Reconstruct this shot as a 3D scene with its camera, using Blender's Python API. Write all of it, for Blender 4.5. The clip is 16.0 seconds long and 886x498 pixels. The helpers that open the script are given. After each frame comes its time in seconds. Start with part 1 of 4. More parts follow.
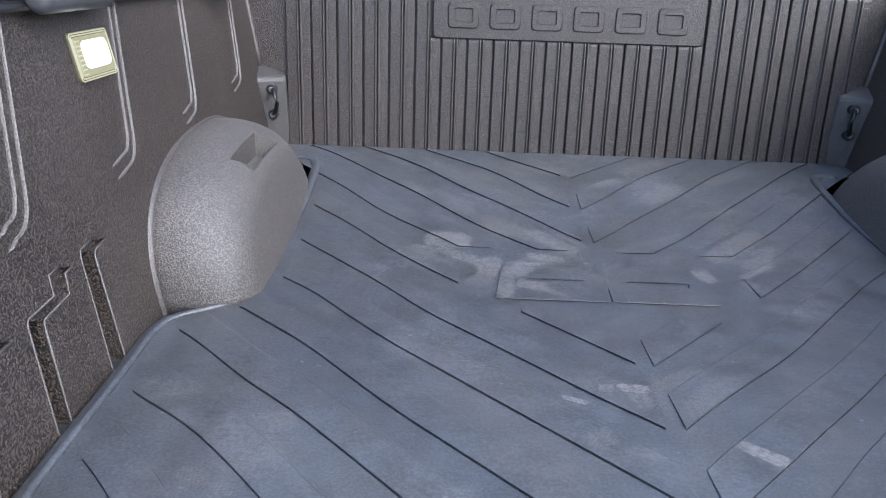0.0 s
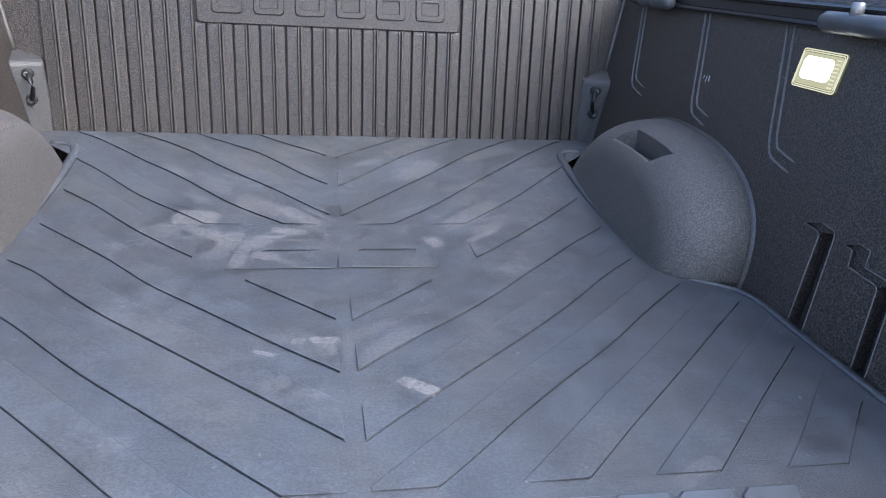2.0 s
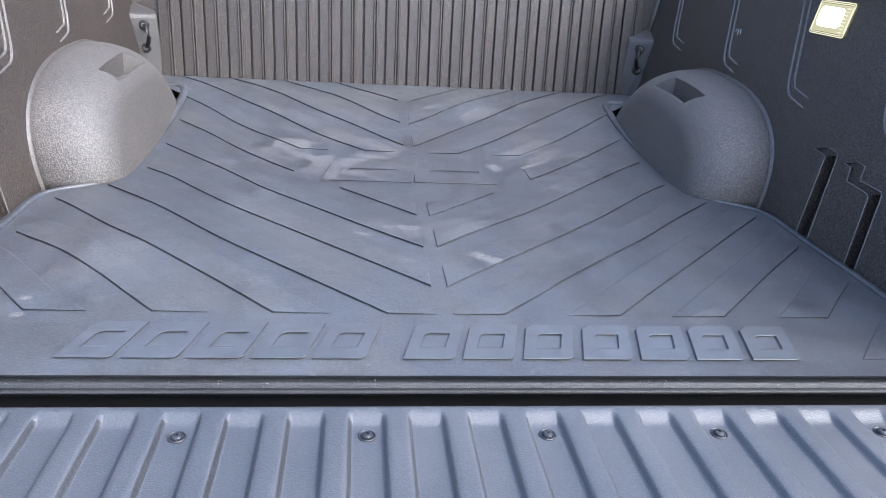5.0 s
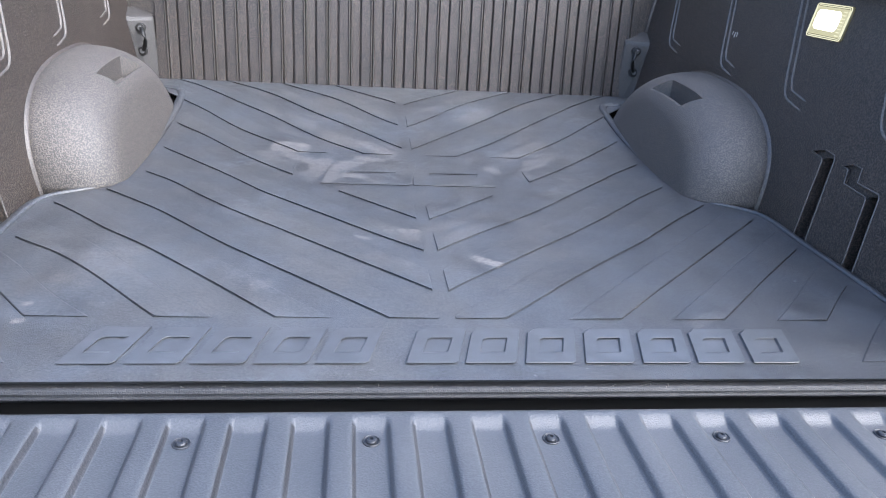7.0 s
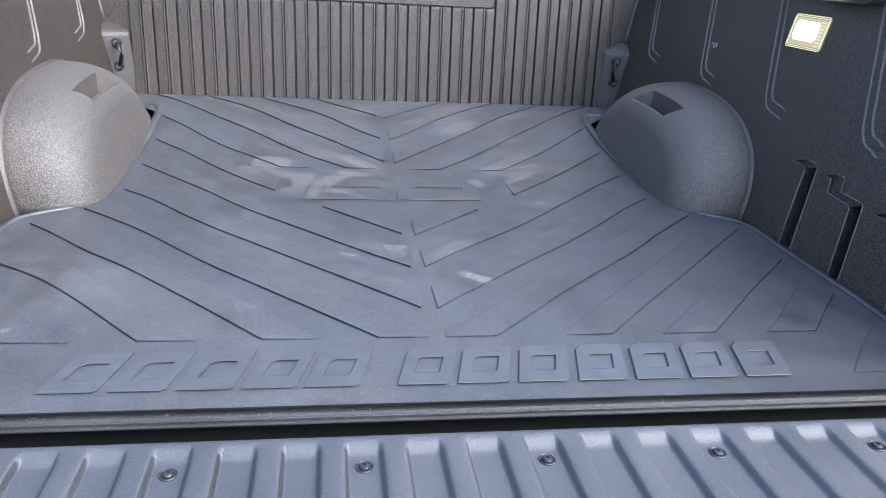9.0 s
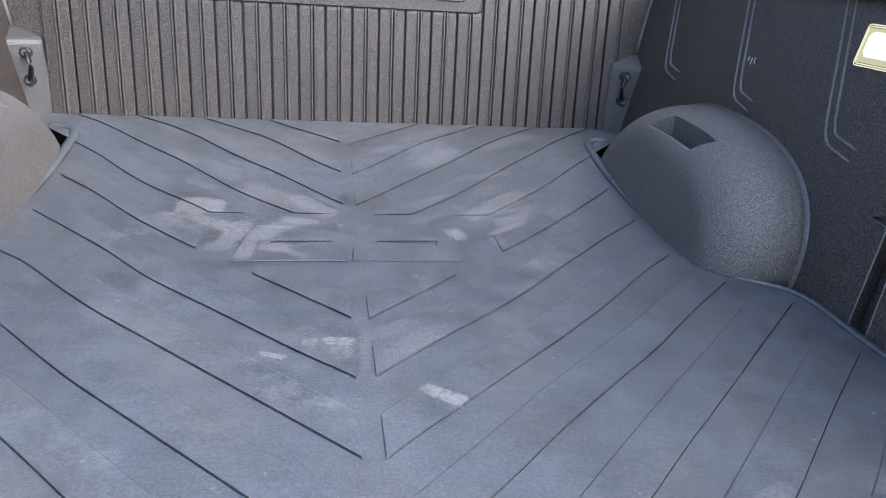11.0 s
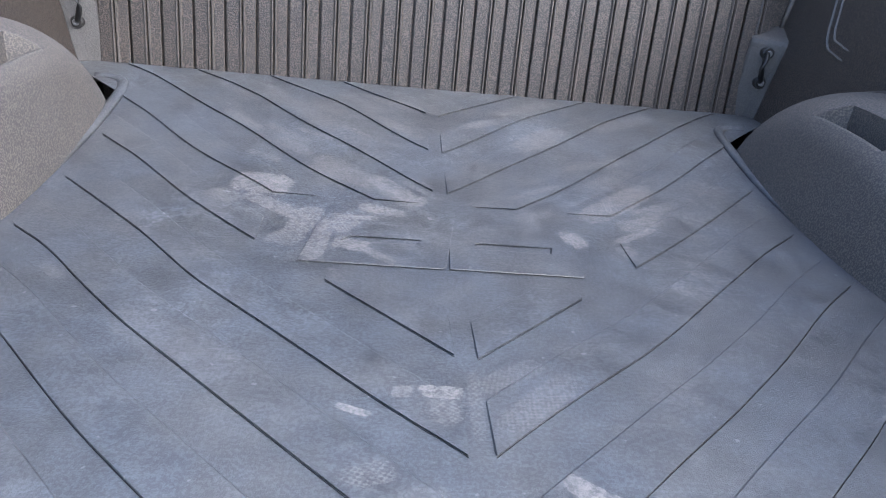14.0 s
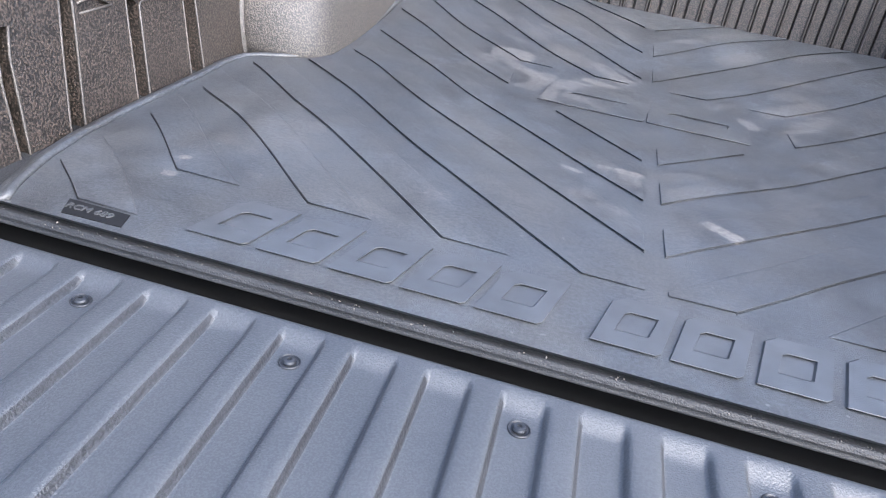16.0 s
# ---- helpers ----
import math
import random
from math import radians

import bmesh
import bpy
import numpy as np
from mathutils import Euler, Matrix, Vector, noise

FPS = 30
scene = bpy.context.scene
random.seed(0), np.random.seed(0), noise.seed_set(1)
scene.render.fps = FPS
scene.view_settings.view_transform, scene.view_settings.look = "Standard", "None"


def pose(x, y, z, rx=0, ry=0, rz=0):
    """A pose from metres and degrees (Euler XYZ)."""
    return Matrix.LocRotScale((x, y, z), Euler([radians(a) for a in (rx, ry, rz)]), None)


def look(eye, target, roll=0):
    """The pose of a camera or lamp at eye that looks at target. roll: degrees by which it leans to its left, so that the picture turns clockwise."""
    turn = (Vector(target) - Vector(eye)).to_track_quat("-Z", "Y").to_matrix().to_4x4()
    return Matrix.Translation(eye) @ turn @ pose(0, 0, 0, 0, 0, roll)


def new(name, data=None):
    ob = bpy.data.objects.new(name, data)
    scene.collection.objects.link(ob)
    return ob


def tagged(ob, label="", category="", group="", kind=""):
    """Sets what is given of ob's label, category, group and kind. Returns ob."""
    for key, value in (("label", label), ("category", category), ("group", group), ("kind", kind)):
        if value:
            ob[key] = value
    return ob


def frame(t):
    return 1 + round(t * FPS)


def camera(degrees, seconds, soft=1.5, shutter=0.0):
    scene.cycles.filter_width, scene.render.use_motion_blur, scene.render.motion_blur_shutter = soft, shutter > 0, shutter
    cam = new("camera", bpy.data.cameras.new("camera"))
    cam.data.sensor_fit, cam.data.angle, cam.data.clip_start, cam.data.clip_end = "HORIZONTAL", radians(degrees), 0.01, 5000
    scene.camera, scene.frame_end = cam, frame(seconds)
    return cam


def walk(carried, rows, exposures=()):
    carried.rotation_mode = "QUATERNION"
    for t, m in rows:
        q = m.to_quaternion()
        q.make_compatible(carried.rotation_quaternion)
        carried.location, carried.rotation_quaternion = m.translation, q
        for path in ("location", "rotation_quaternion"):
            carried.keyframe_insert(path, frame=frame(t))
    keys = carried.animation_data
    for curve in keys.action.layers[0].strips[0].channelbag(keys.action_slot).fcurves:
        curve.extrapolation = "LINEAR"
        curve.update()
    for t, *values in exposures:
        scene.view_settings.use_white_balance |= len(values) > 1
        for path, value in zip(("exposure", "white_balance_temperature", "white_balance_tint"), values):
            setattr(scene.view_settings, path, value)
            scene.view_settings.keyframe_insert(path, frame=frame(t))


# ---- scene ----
cam = camera(63.6, 16.0, soft=1.0)
PATH = [
    (0, (-0.274, -0.315, 0.51), (-0.308, 1.545, -0.225), 1.9),
    (0.5, (-0.226, -0.314, 0.505), (-0.086, 1.535, -0.246), 2.0),
    (1, (-0.208, -0.325, 0.51), (0.067, 1.502, -0.257), 2.2),
    (1.3, (-0.175, -0.354, 0.519), (0.186, 1.453, -0.261), 3.2),
    (1.5, (-0.135, -0.371, 0.522), (0.248, 1.44, -0.236), 3.2),
    (2, (-0.025, -0.415, 0.508), (0.29, 1.418, -0.227), 3.3),
    (2.1, (-0.012, -0.418, 0.503), (0.257, 1.416, -0.248), 2.9),
    (2.5, (-0.053, -0.514, 0.508), (0.143, 1.347, -0.198), 2.5),
    (3, (-0.169, -0.636, 0.482), (0.052, 1.216, -0.241), 2.6),
    (3.5, (-0.163, -0.689, 0.479), (0.063, 1.152, -0.27), 3.4),
    (4, (-0.113, -0.691, 0.475), (0.097, 1.139, -0.303), 3.6),
    (4.2, (-0.099, -0.688, 0.469), (0.103, 1.14, -0.316), 3.6),
    (6.5, (-0.107, -0.684, 0.472), (0.104, 1.145, -0.31), 3.6),
    (7, (-0.11, -0.684, 0.474), (0.108, 1.144, -0.308), 3.6),
    (7.5, (-0.105, -0.685, 0.475), (0.12, 1.144, -0.302), 3.5),
    (8, (-0.103, -0.681, 0.474), (0.136, 1.148, -0.298), 3.4),
    (8.5, (-0.102, -0.675, 0.476), (0.151, 1.155, -0.29), 3.2),
    (9, (-0.121, -0.666, 0.479), (0.153, 1.165, -0.277), 3.3),
    (9.5, (-0.16, -0.663, 0.479), (0.181, 1.161, -0.267), 3.6),
    (9.9, (-0.142, -0.635, 0.478), (0.209, 1.193, -0.254), 3.6),
    (10, (-0.121, -0.617, 0.476), (0.204, 1.218, -0.251), 3.5),
    (10.2, (-0.071, -0.562, 0.48), (0.21, 1.283, -0.238), 3.3),
    (12.3, (-0.021, -0.099, 0.436), (0.294, 1.695, -0.39), 4.1),
    (12.5, (-0.028, -0.104, 0.444), (0.288, 1.689, -0.383), 4.0),
    (13, (-0.047, -0.121, 0.45), (0.237, 1.685, -0.361), 4.5),
    (13.5, (-0.058, -0.092, 0.437), (0.166, 1.726, -0.367), 4.9),
    (14, (-0.094, -0.057, 0.41), (0.068, 1.751, -0.429), 6.0),
    (14.5, (-0.119, -0.094, 0.402), (-0.07, 1.692, -0.496), 6.1),
    (14.8, (-0.136, -0.19, 0.407), (-0.15, 1.587, -0.511), 6.5),
    (15, (-0.148, -0.255, 0.408), (-0.231, 1.513, -0.523), 6.5),
    (15.5, (-0.165, -0.403, 0.38), (-0.384, 1.423, -0.633), 8.2),
    (16, (-0.109, -0.493, 0.373), (-0.42, 1.309, -0.661), 9.7),
]
walk(cam, [(t, look(eye, target, roll)) for t, eye, target, roll in PATH], [(0, 1.40, 5500, 10), (0.5, 1.62, 5500, 10), (1, 1.74, 5500, 10), (2, 1.78, 5550, 10), (3, 1.98, 5650, 10), (7, 2.00, 5680, 10), (9.5, 1.92, 5700, 10), (13, 1.92, 5650, 10), (14, 1.95, 5650, 10), (14.5, 2.0, 5700, 10), (15, 2.04, 5750, 10), (15.5, 1.94, 5820, 10), (16, 1.96, 5800, 10)])

# ---- world, sun, exposure ----
world = bpy.data.worlds.new("open_shade_sky")
scene.world = world
world.use_nodes = True
wn = world.node_tree.nodes
sky = wn.new("ShaderNodeTexSky")
sky.sky_type = "NISHITA"
sky.sun_disc = False
sky.sun_elevation = radians(46)
sky.dust_density = 4.0
sky.sun_rotation = radians(129)
wn["Background"].inputs["Strength"].default_value = 0.155
world.node_tree.links.new(sky.outputs["Color"], wn["Background"].inputs["Color"])

sun = new("sun", bpy.data.lights.new("sun", "SUN"))
sun.data.energy = 1.33
sun.data.angle = radians(68)
sun.data.color = (1.0, 0.95, 0.89)
sun.matrix_world = look((0.55, -0.44, 0.76), (0, 0, 0))

# ---- plan ----
WALL, LEAN_OUT = 0.722, 0.185
FRONT, FRONT_LEAN = 1.535, 0.09
GROUND = -0.86


# ---- materials ----
def node(nt, kind, **values):
    n = nt.nodes.new(kind)
    for key, value in values.items():
        n.inputs[key].default_value = value
    return n


def math_node(nt, operation, a, b=None, c=None, clamp=False):
    n = nt.nodes.new("ShaderNodeMath")
    n.operation = operation
    n.use_clamp = clamp
    for i, v in enumerate((a, b, c)):
        if v is None:
            continue
        if isinstance(v, (int, float)):
            n.inputs[i].default_value = v
        else:
            nt.links.new(v, n.inputs[i])
    return n.outputs[0]


def mix_colour(nt, factor, a, b):
    n = nt.nodes.new("ShaderNodeMix")
    n.data_type = "RGBA"
    if isinstance(factor, (int, float)):
        n.inputs["Factor"].default_value = factor
    else:
        nt.links.new(factor, n.inputs["Factor"])
    for name, v in (("A", a), ("B", b)):
        sock = [s for s in n.inputs if s.name == name and s.type == "RGBA"][0]
        if isinstance(v, tuple):
            sock.default_value = (*v, 1)
        else:
            nt.links.new(v, sock)
    return [s for s in n.outputs if s.type == "RGBA"][0]


def noise_out(nt, pos, scale, detail=4.0, rough=0.55):
    n = node(nt, "ShaderNodeTexNoise", Scale=scale, Detail=detail, Roughness=rough)
    nt.links.new(pos, n.inputs["Vector"])
    return n.outputs["Fac"]


def ramp(nt, value, low, high):
    n = nt.nodes.new("ShaderNodeMapRange")
    n.inputs["From Min"].default_value, n.inputs["From Max"].default_value = low, high
    nt.links.new(value, n.inputs["Value"])
    return n.outputs["Result"]


def start(name, roughness, metallic=0.0):
    m = bpy.data.materials.new(name)
    m.use_nodes = True
    nt = m.node_tree
    b = nt.nodes["Principled BSDF"]
    b.inputs["Roughness"].default_value = roughness
    b.inputs["Metallic"].default_value = metallic
    pos = nt.nodes.new("ShaderNodeNewGeometry").outputs["Position"]
    return m, nt, b, pos


def bump(nt, b, height, strength, distance):
    n = node(nt, "ShaderNodeBump", Strength=strength, Distance=distance)
    nt.links.new(height, n.inputs["Height"])
    nt.links.new(n.outputs["Normal"], b.inputs["Normal"])


def composite(name, colour, dust, grain=200.0, strength=1.0, roughness=0.33, depth=0.0017, veil=0.45, fleck=0.95, gloss=0.75):
    """Pebbled moulded black plastic with a thin veil of dust."""
    m, nt, b, pos = start(name, roughness)
    b.inputs["Specular IOR Level"].default_value = gloss
    coarse = noise_out(nt, pos, grain, 1.0, 0.45)
    fine = noise_out(nt, pos, grain * 2.3, 1.0, 0.5)
    height = math_node(nt, "ADD", coarse, math_node(nt, "MULTIPLY", fine, 0.30))
    bump(nt, b, height, strength, depth)
    broad = ramp(nt, noise_out(nt, pos, 6.0, 7.0, 0.62), 0.40, 0.74)
    speck = ramp(nt, noise_out(nt, pos, grain * 0.75, 2.0), 0.54, 0.68)
    col = mix_colour(nt, math_node(nt, "MULTIPLY", broad, veil), colour, dust)
    col = mix_colour(nt, math_node(nt, "MULTIPLY", speck, veil * 0.5), col, dust)
    hollow = ramp(nt, height, 0.60, 0.76)
    col = mix_colour(nt, math_node(nt, "MULTIPLY", hollow, fleck), col, dust)
    nt.links.new(col, b.inputs["Base Color"])
    nt.links.new(math_node(nt, "MULTIPLY_ADD", broad, 0.12, roughness), b.inputs["Roughness"])
    return m


COMPOSITE = composite("pebbled_black_composite", (0.0050, 0.0042, 0.0036), (0.076, 0.058, 0.046), 335.0, 1.0, 0.44, 0.0015, 0.12, 0.86)
WELL_SKIN = composite("dusty_pebbled_well_composite", (0.0060, 0.0052, 0.0045), (0.114, 0.093, 0.076), 385.0, 1.0, 0.64, 0.0013, 0.14, 0.70, 0.95)
WELL_SKIN.node_tree.nodes["Principled BSDF"].inputs["IOR"].default_value = 1.62
PILLAR_SKIN = composite("grained_pillar_composite", (0.018, 0.0163, 0.0150), (0.066, 0.059, 0.053), 340.0, 0.9, 0.44, 0.0014, 0.4, 0.45)
GRIT_PLASTIC = composite("gritty_dark_groove_flank", (0.016, 0.016, 0.018), (0.050, 0.052, 0.058), 380.0, 0.9, 0.45, 0.0009, 0.5, 0.45)
# smooth edges: highlight on rims and seams put into a paler colour
SMOOTH_EDGE = composite("lit_smooth_composite_edge", (0.042, 0.037, 0.032), (0.110, 0.096, 0.086), 340.0, 0.8, 0.45, 0.0010, 0.4, 0.5)
# paler colour stands for the highlight on rib rims and well flange
RIB_EDGE = composite("lit_rib_edge_composite", (0.027, 0.023, 0.020), (0.100, 0.084, 0.073), 350.0, 0.8, 0.42, 0.0012, 0.3, 0.5)
# beads paler than the wall: their bright lit lines put into colour
BEAD_SKIN = composite("lit_bead_composite", (0.050, 0.045, 0.040), (0.150, 0.130, 0.115), 340.0, 0.8, 0.45, 0.0010, 0.4, 0.5)
GATE_PLASTIC = composite("fine_grained_tailgate_plastic", (0.038, 0.042, 0.049), (0.092, 0.096, 0.104), 520.0, 0.9, 0.45, 0.0006, 0.35, 0.35, 0.9)
SILL_SKIN = composite("dusty_textured_sill_plastic", (0.0095, 0.0100, 0.0110), (0.050, 0.051, 0.055), 620.0, 1.0, 0.52, 0.0008, 0.40, 0.5, 0.5)

# dusty marks on the mat: x, y, half length, half width, turn, strength, tread pattern
MARKS = [
    (-0.289, 1.004, 0.048, 0.035, -6, 0.8, 0.2), (-0.336, 0.952, 0.031, 0.023, -26, 0.5, 0.7), (-0.255, 0.927, 0.069, 0.016, -37, 0.75, 0.3), (-0.211, 0.889, 0.021, 0.047, -11, 0.8, 0.55),
    (-0.229, 0.828, 0.024, 0.023, -21, 0.6, 0.9), (-0.183, 0.827, 0.069, 0.015, -95, 0.6, 0.2), (-0.157, 0.877, 0.020, 0.028, -26, 0.8, 0.7), (-0.140, 0.819, 0.025, 0.021, -16, 0.65, 0.0),
    (-0.101, 0.787, 0.031, 0.009, -43, 0.7, 0.7), (-0.143, 0.908, 0.037, 0.010, -4, 0.8, 0.3), (-0.151, 0.729, 0.023, 0.007, -68, 0.4, 0.9), (-0.155, 1.054, 0.077, 0.028, -29, 0.5, 0.5),
    (-0.085, 1.015, 0.065, 0.020, -48, 0.7, 0.3), (-0.056, 0.986, 0.023, 0.019, -42, 0.8, 0.8), (-0.103, 0.939, 0.037, 0.014, -16, 0.75, 0.2), (-0.184, 1.096, 0.043, 0.021, -32, 0.4, 0.6),
    (-0.311, 1.352, 0.077, 0.023, -41, 0.35, 0.6), (-0.234, 1.272, 0.058, 0.021, -43, 0.35, 0.6), (-0.154, 1.376, 0.073, 0.019, -40, 0.35, 0.3), (-0.084, 1.380, 0.063, 0.019, -32, 0.4, 0.2),
    (0.279, 1.020, 0.099, 0.025, 45, 0.7, 0.6), (0.296, 0.952, 0.039, 0.018, 21, 0.7, 0.6), (0.330, 0.988, 0.028, 0.014, 56, 0.5, 0.4), (0.281, 0.912, 0.046, 0.009, 37, 0.75, 0.2),
    (0.179, 0.882, 0.019, 0.024, 14, 0.9, 0.4), (0.251, 0.854, 0.017, 0.013, -70, 0.5, 0.2), (0.281, 1.099, 0.041, 0.025, 38, 0.4, 0.8), (0.075, 1.307, 0.043, 0.016, 29, 0.5, 0.2),
    (0.187, 1.262, 0.075, 0.026, 45, 0.5, 0.2), (0.280, 1.171, 0.073, 0.012, 23, 0.3, 0.2), (0.378, 1.375, 0.094, 0.021, 35, 0.35, 0.2), (0.177, 1.419, 0.085, 0.022, 41, 0.45, 0.3),
    (0.464, 1.110, 0.039, 0.026, -35, 0.3, 0.6), (0.048, 0.983, 0.015, 0.012, 19, 0.35, 0.5), (0.260, 1.402, 0.018, 0.007, 60, 0.4, 0.3), (-0.113, 0.469, 0.018, 0.005, -21, 1.4, 0.0),
    (-0.032, 0.501, 0.023, 0.011, 4, 0.95, 0.0), (-0.069, 0.497, 0.011, 0.010, 3, 0.55, 0.0), (-0.030, 0.470, 0.016, 0.020, 7, 0.5, 0.75), (0.001, 0.487, 0.055, 0.007, 89, 0.45, 0.85),
    (0.043, 0.536, 0.044, 0.015, 37, 0.45, 0.85), (0.066, 0.493, 0.062, 0.018, 46, 0.5, 0.8), (-0.095, 0.386, 0.023, 0.014, 18, 0.6, 0.9), (0.088, 0.372, 0.030, 0.012, -40, 1.0, 0.0),
    (-0.045, 0.361, 0.021, 0.008, -20, 0.4, 0.6), (0.046, 0.618, 0.008, 0.005, 43, 0.5, 0.0), (-0.500, 0.341, 0.038, 0.058, 33, 0.38, 0.8), (-0.545, 0.294, 0.013, 0.020, 62, 0.45, 0.9),
    (-0.504, 0.277, 0.012, 0.016, 51, 0.4, 0.9), (-0.477, 0.396, 0.024, 0.023, 23, 0.35, 0.4), (-0.260, 0.280, 0.019, 0.015, 23, 0.4, 0.5), (-0.468, 0.214, 0.016, 0.006, -31, 0.3, 0.3),
    (-0.551, 0.168, 0.009, 0.007, 10, 1.3, 0.5), (-0.556, 0.210, 0.008, 0.006, 10, 1.1, 0.5), (-0.300, 0.560, 0.090, 0.030, -40, 0.2, 0.3), (0.380, 0.180, 0.040, 0.012, 30, 0.3, 0.2),
]
# fainter wipes and sole marks strewn over the forward half
rng = random.Random(11)
for _ in range(26):
    side_of = rng.choice((-1, 1))
    MARKS.append((side_of * rng.uniform(0.03, 0.42), rng.uniform(0.95, 1.46), rng.uniform(0.025, 0.070), rng.uniform(0.006, 0.018), side_of * rng.uniform(28, 52), rng.uniform(0.25, 0.50), rng.uniform(0.2, 0.8)))
for _ in range(10):
    MARKS.append((rng.uniform(-0.5, 0.5), rng.uniform(0.20, 0.80), rng.uniform(0.015, 0.045), rng.uniform(0.006, 0.016), rng.uniform(-50, 50), rng.uniform(0.15, 0.35), rng.uniform(0.2, 0.8)))


def vector_node(nt, operation, a, b):
    n = nt.nodes.new("ShaderNodeVectorMath")
    n.operation = operation
    for i, v in enumerate((a, b)):
        if v is None:
            continue
        if isinstance(v, tuple):
            n.inputs[i].default_value = v
        else:
            nt.links.new(v, n.inputs[i])
    return n


def span(nt, value, low, high, to_low, to_high):
    n = nt.nodes.new("ShaderNodeMapRange")
    for key, v in (("From Min", low), ("From Max", high), ("To Min", to_low), ("To Max", to_high)):
        n.inputs[key].default_value = v
    nt.links.new(value, n.inputs["Value"])
    return n.outputs["Result"]


def mark_group():
    """All the dusty marks in one group: how much dust lies at a place on the mat."""
    nt = bpy.data.node_groups.new("dusty_marks", "ShaderNodeTree")
    nt.interface.new_socket("Place", in_out="INPUT", socket_type="NodeSocketVector")
    nt.interface.new_socket("Dust", in_out="OUTPUT", socket_type="NodeSocketFloat")
    pos = nt.nodes.new("NodeGroupInput").outputs["Place"]
    place = vector_node(nt, "ADD", pos, (0.0, 0.0, 0.0)).outputs["Vector"]
    wobble = math_node(nt, "MULTIPLY_ADD", noise_out(nt, pos, 70.0, 6.0, 0.66), 2.6, -1.3)
    total = None
    for x, y, rx, ry, turn, power, grid in MARKS:
        c, n = math.cos(radians(turn)), math.sin(radians(turn))
        a = math_node(nt, "ADD", vector_node(nt, "DOT_PRODUCT", place, (c / rx, n / rx, 0.0)).outputs["Value"], -(x * c + y * n) / rx)
        e = math_node(nt, "ADD", vector_node(nt, "DOT_PRODUCT", place, (-n / ry, c / ry, 0.0)).outputs["Value"], (x * n - y * c) / ry)
        aa, ee = math_node(nt, "MULTIPLY", a, a), math_node(nt, "MULTIPLY", e, e)
        d = math_node(nt, "MULTIPLY_ADD", ee, ee, math_node(nt, "MULTIPLY_ADD", aa, aa, wobble))
        blob = span(nt, d, 0.70, 0.95, power, 0.0)
        if grid:
            # sole tread: rows of small lugs that follow the mark's own turn
            lugs = math_node(nt, "MULTIPLY", math_node(nt, "SINE", math_node(nt, "MULTIPLY", a, rx * 900.0)), math_node(nt, "SINE", math_node(nt, "MULTIPLY", e, ry * 1050.0)))
            blob = math_node(nt, "MULTIPLY", blob, span(nt, lugs, -0.35, 0.25, 1 - grid, 1.0))
        total = blob if total is None else math_node(nt, "MAXIMUM", total, blob)
    end = nt.nodes.new("NodeGroupOutput")
    nt.links.new(total, end.inputs["Dust"])
    return nt


MARK_GROUP = mark_group()


